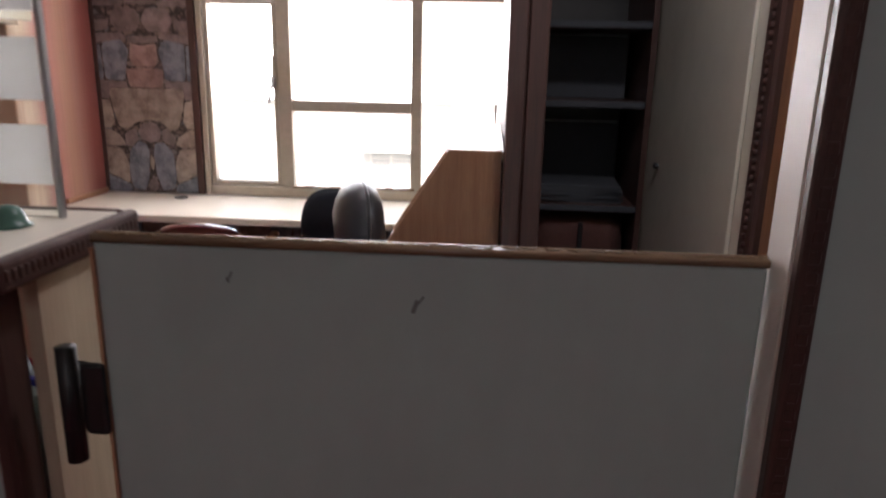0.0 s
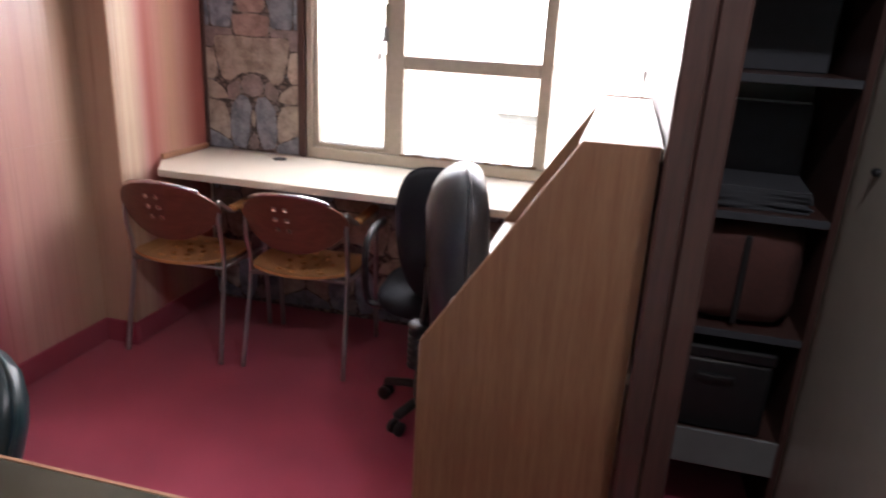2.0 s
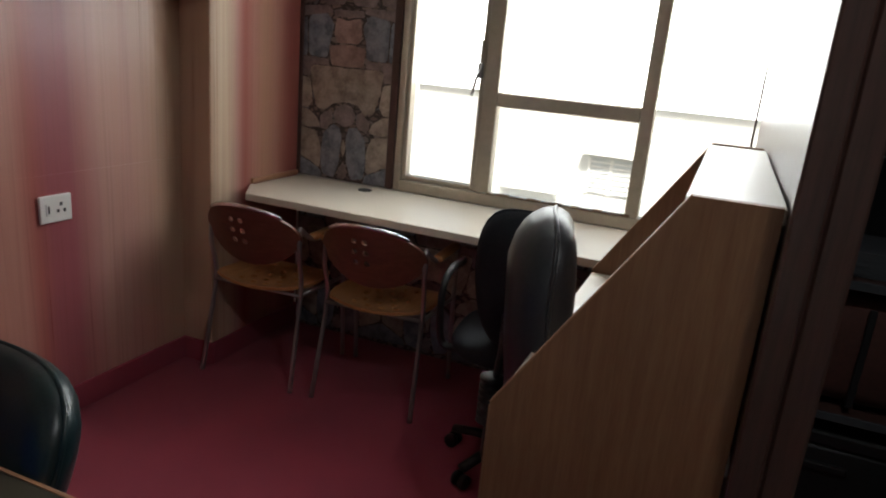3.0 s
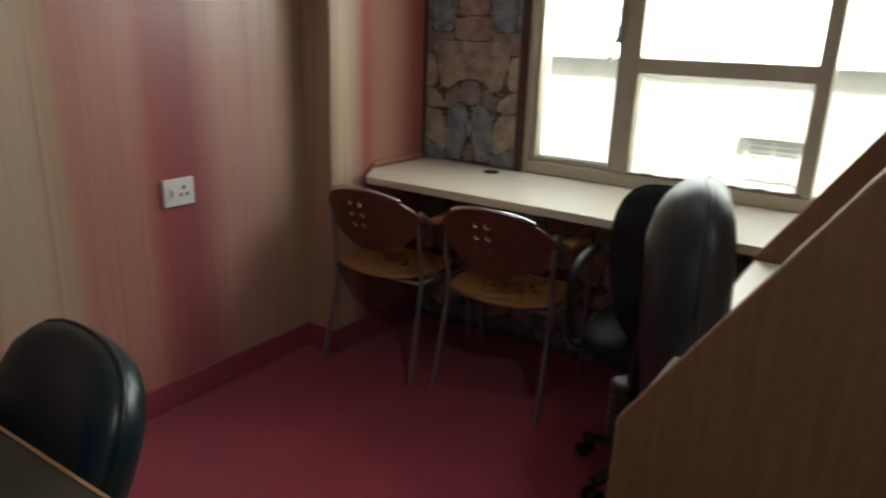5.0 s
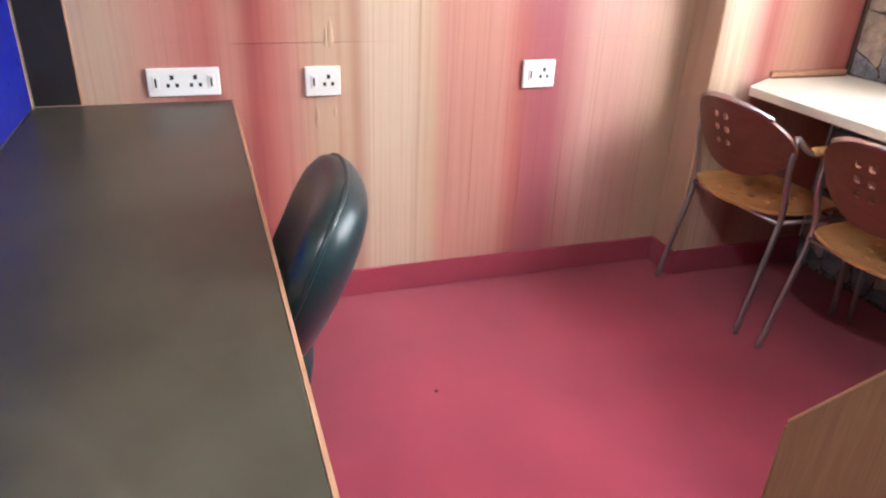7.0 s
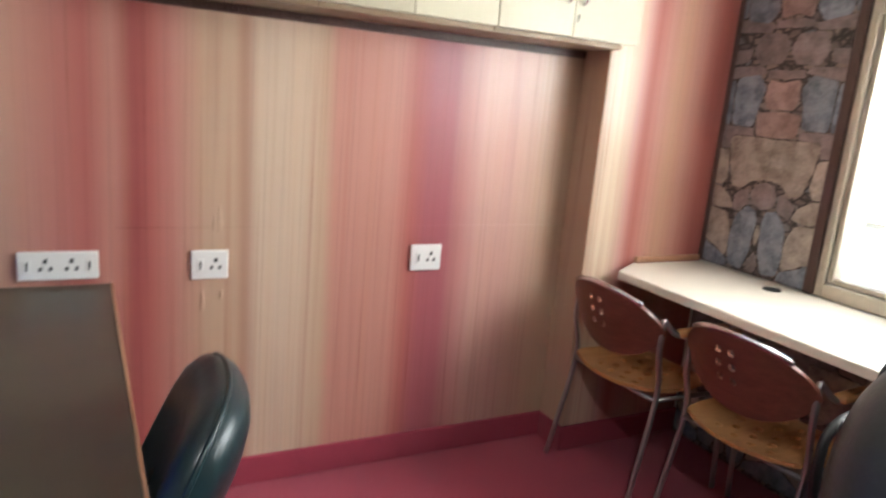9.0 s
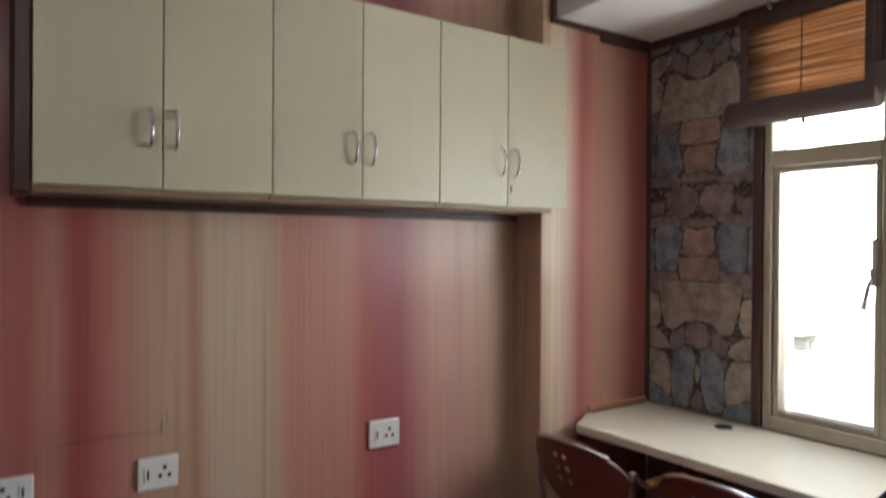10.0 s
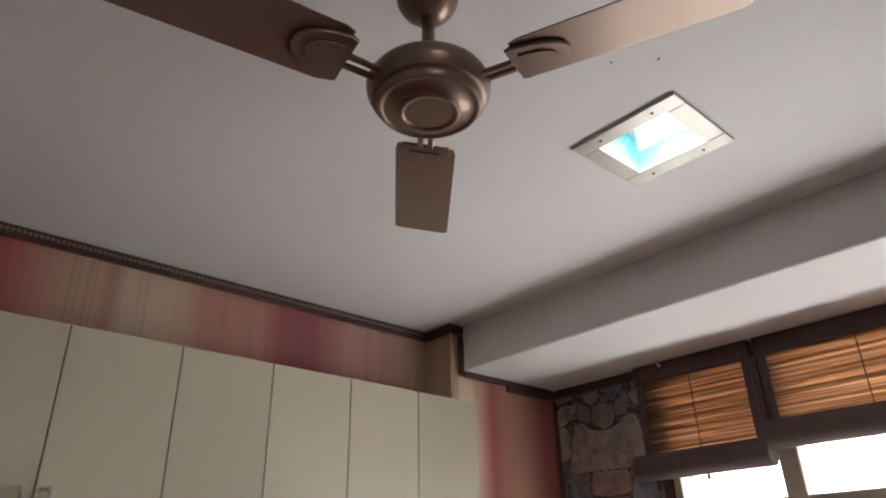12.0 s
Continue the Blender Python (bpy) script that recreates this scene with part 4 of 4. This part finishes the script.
part("carved_edge", bm, TRIM, top, "dark carved wooden edge")
part("counter_top", box((-1.912, 1.10, 1.068), (-0.601, 1.300, 1.095), 0.002), DESK_W, c)
part("top_edge", box((-1.912, 1.3005, 1.067), (-0.601, 1.306, 1.096), 0.001), EDGE, c, "orange wooden edge band")
part("blue_back", box((-1.87, 1.173, 0.715), (-0.27, 1.180, 1.066)), BLUE, c, "blue laminate back panel")
e = part("end_board", box((-1.912, 1.182, 0.7115), (-1.895, 1.296, 1.066)), DARK, c)
part("end_edge", box((-1.912, 1.2965, 0.7115), (-1.893, 1.302, 1.066), 0.001), EDGE, e)

t = thing("reception_table", "long dark laminate table behind the counter", "table")
pts = [(-1.911, 1.184), (-0.263, 1.184), (-0.263, 1.690), (-0.270, 1.712), (-0.290, 1.724), (-1.911, 1.697)]
part("tabletop", add_prism(bmesh.new(), pts, 2, 0.683, 0.710, 0.002), TABLE, t)
bm = add_prism(bmesh.new(), [(-1.911, 1.6975), (-0.290, 1.7245), (-0.290, 1.7305), (-1.911, 1.7035)], 2, 0.682, 0.7105)
add_box(bm, (-0.2625, 1.184, 0.682), (-0.2565, 1.69, 0.7105), 0.001)
add_prism(bm, [(-0.2895, 1.7248), (-0.2695, 1.7123), (-0.2625, 1.691), (-0.2565, 1.692), (-0.263, 1.716), (-0.2895, 1.7306)], 2, 0.682, 0.7105)
part("edge_band", bm, EDGE, t, "orange wooden edge band")
for x in (-1.88, -0.29):
    part("support", box((x - 0.012, 1.20, 0), (x + 0.012, 1.62, 0.682)), DARK, t)


def glass_panel(x0, x1, z0, z1, label):
    gp = thing("glass_screen", label, "glass screen", group="glass screens on the counter")
    part("pane", box((x0, 1.246, z0), (x1, 1.252, z1), 0.001), GLASS, gp).visible_shadow = False
    k, z = 0, z0 + 0.035
    while z < z1 - 0.062:
        part("frosted_band", box((x0 + 0.001, 1.2445, z), (x1 - 0.001, 1.2455, z + 0.060)), FROST, gp, "frosted film stripe")
        z += 0.084
    part("edge_trim", box((x1, 1.244, z0), (x1 + 0.004, 1.254, z1), 0.001), STEEL, gp, "metal edge")


glass_panel(-0.60, -0.308, 1.2125, 1.62, "glass screen with frosted stripes on the raised counter end")
glass_panel(-1.90, -0.62, 1.0955, 1.62, "long glass screen with frosted stripes on the counter")
dm = add_lathe(bmesh.new(), [(0.020, 0), (0.020, 0.002), (0.0155, 0.004), (0.0145, 0.011), (0.010, 0.018), (0.004, 0.021)], 20, (-0.332, 1.205, 1.2125))
tagged(link_mesh("paper_weight", dm, GREEN, True), "small green dome on the counter", "paperweight")


# ---- sockets ----
def socket(y0, y1, z0, z1, label, units):
    s = thing("wall_socket", label, "socket", group="sockets on the striped wall")
    part("plate", box((WX, y0, z0), (WX + 0.012, y1, z1), 0.004, 2), PLASTIC_W, s)
    for kind, f in units:
        yc, zc = y0 + (y1 - y0) * f, (z0 + z1) / 2
        if kind == "switch":
            part("rocker", box((WX + 0.0125, yc - 0.010, zc - 0.020), (WX + 0.016, yc + 0.010, zc + 0.020), 0.002), PLASTIC_W, s)
            part("switch_mark", box((WX + 0.0162, yc - 0.003, zc - 0.012), (WX + 0.0168, yc + 0.002, zc + 0.012)), SLOT, s)
        else:
            for oy, oz, r in ((0, 0.014, 0.005), (-0.012, -0.008, 0.0045), (0.012, -0.008, 0.0045)):
                part("pin_hole", box((WX + 0.0122, yc + oy - r, zc + oz - r * 1.2), (WX + 0.0128, yc + oy + r, zc + oz + r * 1.2)), SLOT, s)


socket(2.621, 2.737, 0.712, 0.803, "white switched socket on the magenta stripe", (("switch", 0.24), ("pins", 0.65)))
socket(1.911, 2.018, 0.712, 0.800, "white switched socket with loose laminate round it", (("switch", 0.24), ("pins", 0.65)))
socket(1.473, 1.669, 0.727, 0.806, "white double switched socket above the table", (("switch", 0.12), ("pins", 0.34), ("pins", 0.66), ("switch", 0.88)))

# ---- overhead cabinets ----
ys = [1.649, 1.926, 2.205, 2.476, 2.749, 3.025, 3.300]
z0, z1, xf = 1.525, 2.094, -1.688
for u in range(3):
    a, b = ys[2 * u] + 0.0008, ys[2 * u + 2] - 0.0008
    cb = thing("overhead_cabinet", ("cream two-door overhead cabinet on the striped wall" if u < 2 else "cream two-door overhead cabinet against the pillar"), "cabinet", group="overhead cabinets")
    if u < 2:
        bm = box((WX + 0.001, a, z0), (xf - 0.020, b, z1), 0.001)
    else:
        bm = box((WX + 0.001, a, z0), (xf - 0.020, 3.253, z1), 0.001)
        add_box(bm, (PX + 0.001, 3.2535, z0), (xf - 0.020, b, z1), 0.001)
    part("body", bm, CREAM, cb)
    part("bottom_board", box((WX + 0.03, a, z0 - 0.018), (xf - 0.024, min(b, 3.25), z0 - 0.0005), 0.002), CARCASE, cb, "brown underside board")
    for k in range(2):
        da, db = ys[2 * u + k] + 0.0016, ys[2 * u + k + 1] - 0.0016
        dr = part("door", box((xf - 0.0185, da, z0 - 0.002), (xf, db, z1 + 0.002), 0.0015, 2), CREAM, cb, "flat cream laminate door")
        hy = (db - 0.028) if k == 0 else (da + 0.028)
        hz = z0 + 0.145
        hp = curve_pts([(xf, hy, hz - 0.048), (xf + 0.017, hy, hz - 0.034), (xf + 0.026, hy, hz), (xf + 0.017, hy, hz + 0.034), (xf, hy, hz + 0.048)], 6)
        part("handle", add_tube(bmesh.new(), hp, 0.005, 8, 1.0), CHROME, dr, "curved chrome bow handle", True)
    if u == 2:
        part("keyhole", box((xf + 0.0002, ys[5] + 0.012, z0 + 0.045), (xf + 0.001, ys[5] + 0.018, z0 + 0.068)), SLOT, cb)
setting("trim_under_cabinets", beaded((WX, 1.65, z0 - 0.045), (WX + 0.016, 3.254, z0 - 0.019), 1), [TRIM, TRIM], "brown beaded trim below the cabinets", "trim")
setting("trim_cabinet_end", box((WX + 0.001, 1.615, z0 - 0.02), (xf - 0.005, 1.647, z1), 0.002), TRIM, "dark end board of the cabinets", "trim")

# ---- ceiling fan ----
FX, FY = -0.552, 2.099
f = thing("ceiling_fan", "bronze three-blade ceiling fan at rest", "fan", pose(FX, FY, 0))
part("canopy", add_lathe(bmesh.new(), [(0.050, CZ), (0.052, 2.390), (0.050, 2.380), (0.043, 2.367), (0.036, 2.360), (0.028, 2.351), (0.014, 2.347)], 32), FAN_M, f, "ringed canopy", True)
part("down_rod", add_lathe(bmesh.new(), [(0.0105, 2.352), (0.0105, 2.255)], 16), FAN_M, f, "", True)
part("motor", add_lathe(bmesh.new(), [(0.013, 2.266), (0.018, 2.262), (0.024, 2.250), (0.034, 2.238), (0.037, 2.235), (0.052, 2.231), (0.080, 2.224), (0.092, 2.215), (0.097, 2.204), (0.095, 2.191), (0.0885, 2.179), (0.088, 2.178),
                                     (0.083, 2.178), (0.082, 2.177), (0.080, 2.170), (0.0785, 2.164), (0.078, 2.1635), (0.072, 2.1635), (0.0715, 2.165), (0.068, 2.165), (0.048, 2.160), (0.0475, 2.158),
                                     (0.045, 2.154), (0.044, 2.1535), (0.040, 2.1535), (0.0395, 2.156), (0.036, 2.156), (0.010, 2.154)], 48), FAN_M, f, "domed bronze motor", True)
for k in range(3):
    a = radians(141.5 + 120 * k)
    m = Matrix.Rotation(a, 4, 'Z')
    tilt = Matrix.Translation((0, 0, 2.198)) @ Matrix.Rotation(radians(9), 4, 'X')
    out = [(0.150, -0.048), (0.165, -0.053), (0.455, -0.056), (0.463, -0.050), (0.463, 0.050), (0.455, 0.056), (0.165, 0.053), (0.150, 0.048)]
    bm = add_prism(bmesh.new(), out, 2, -0.0012, 0.0012)
    bmesh.ops.transform(bm, matrix=m @ tilt, verts=bm.verts)
    bl = part("blade", bm, FAN_M, f, "flat bronze blade")
    lug = [(0.140, -0.040), (0.150, -0.044)] + [(0.150 + 0.075 * math.cos(q), 0.042 * math.sin(q)) for q in [radians(-80 + 10 * i) for i in range(17)]] + [(0.150, 0.044), (0.140, 0.040)]
    bm = add_prism(bmesh.new(), lug, 2, -0.008, -0.0014, 0.002)
    inner = [(0.155, -0.026)] + [(0.160 + 0.045 * math.cos(q), 0.026 * math.sin(q)) for q in [radians(-80 + 20 * i) for i in range(9)]] + [(0.155, 0.026)]
    add_prism(bm, inner, 2, -0.011, -0.0082, 0.001)
    add_box(bm, (0.085, -0.014, -0.010), (0.142, -0.004, -0.002), 0.002)
    add_box(bm, (0.085, 0.004, -0.010), (0.142, 0.014, -0.002), 0.002)
    bmesh.ops.transform(bm, matrix=m @ tilt, verts=bm.verts)
    part("blade_iron", bm, FAN_M, bl, "ribbed blade bracket")

# ---- recessed ceiling light ----
l = thing("ceiling_light", "square recessed ceiling light with a metal frame, lit", "ceiling light")
x0, x1, y0, y1, w = -0.689, -0.424, 2.651, 2.905, 0.045
for a, b in (((x0, y0, CZ - 0.008), (x1, y0 + w, CZ - 0.0005)), ((x0, y1 - w, CZ - 0.008), (x1, y1, CZ - 0.0005)),
             ((x0, y0 + w + 0.0004, CZ - 0.008), (x0 + w, y1 - w - 0.0004, CZ - 0.0005)), ((x1 - w, y0 + w + 0.0004, CZ - 0.008), (x1, y1 - w - 0.0004, CZ - 0.0005))):
    part("frame", box(a, b, 0.0015), STEEL_W, l, "brushed metal frame")
for sx, sy in ((0.25, 0.08), (0.75, 0.08), (0.25, 0.92), (0.75, 0.92)):
    part("screw", add_lathe(bmesh.new(), [(0.0035, 0), (0.0045, 0.002)], 8, (x0 + (x1 - x0) * sx, y0 + (y1 - y0) * sy, CZ - 0.0103)), TRIM, l)
hx0, hx1, hy0, hy1 = -0.648, -0.465, 2.69, 2.866
for a, b in (((hx0, hy0, CZ), (hx0 + 0.003, hy1, CZ + 0.09)), ((hx1 - 0.003, hy0, CZ), (hx1, hy1, CZ + 0.09)),
             ((hx0 + 0.0032, hy0, CZ), (hx1 - 0.0032, hy0 + 0.003, CZ + 0.09)), ((hx0 + 0.0032, hy1 - 0.003, CZ), (hx1 - 0.0032, hy1, CZ + 0.09))):
    part("reflector", box(a, b), CYAN, l, "aqua reflector wall")
part("housing", box((hx0, hy0, CZ + 0.0905), (hx1, hy1, CZ + 0.096)), CYAN, l)
part("lamp", box((hx0 + 0.03, hy0 + 0.02, CZ + 0.074), (hx1 - 0.03, hy1 - 0.065, CZ + 0.089), 0.004, 2), LAMP_GLOW, l, "white glowing lamp")
pg = part("cover_glass", box((hx0 + 0.0035, hy0 + 0.0035, CZ + 0.001), (hx1 - 0.0035, hy1 - 0.0035, CZ + 0.004)), GLASS, l)
pg.visible_shadow = False
pd = thing("passage_downlight", "small round lit downlight over the passage", "ceiling light")
part("rim", add_lathe(bmesh.new(), [(0.10, CZ - 0.0005), (0.10, CZ - 0.006), (0.085, CZ - 0.009), (0.082, CZ - 0.0005)], 32, (0.42, 1.62, 0)), WHITE, pd)

# ---- small marks ----
cr = add_lathe(bmesh.new(), [(0.002, 0.0), (0.006, 0.002), (0.004, 0.005)], 7, (-1.314, 2.163, 0.0))
tagged(link_mesh("paper_scrap", cr, BUNDLE, True), "tiny dark scrap lying on the carpet", "scrap")
for px, py in ((-0.455, 2.481), (-0.390, 2.542), (-0.442, 2.240)):
    sp = add_lathe(bmesh.new(), [(0.002, CZ - 0.0002), (0.003, CZ - 0.001), (0.001, CZ - 0.002)], 7, (px, py, 0))
    tagged(link_mesh("ceiling_nail", sp, TRIM, True), "tiny dark nail head in the white ceiling", "nail", "nails in the ceiling")
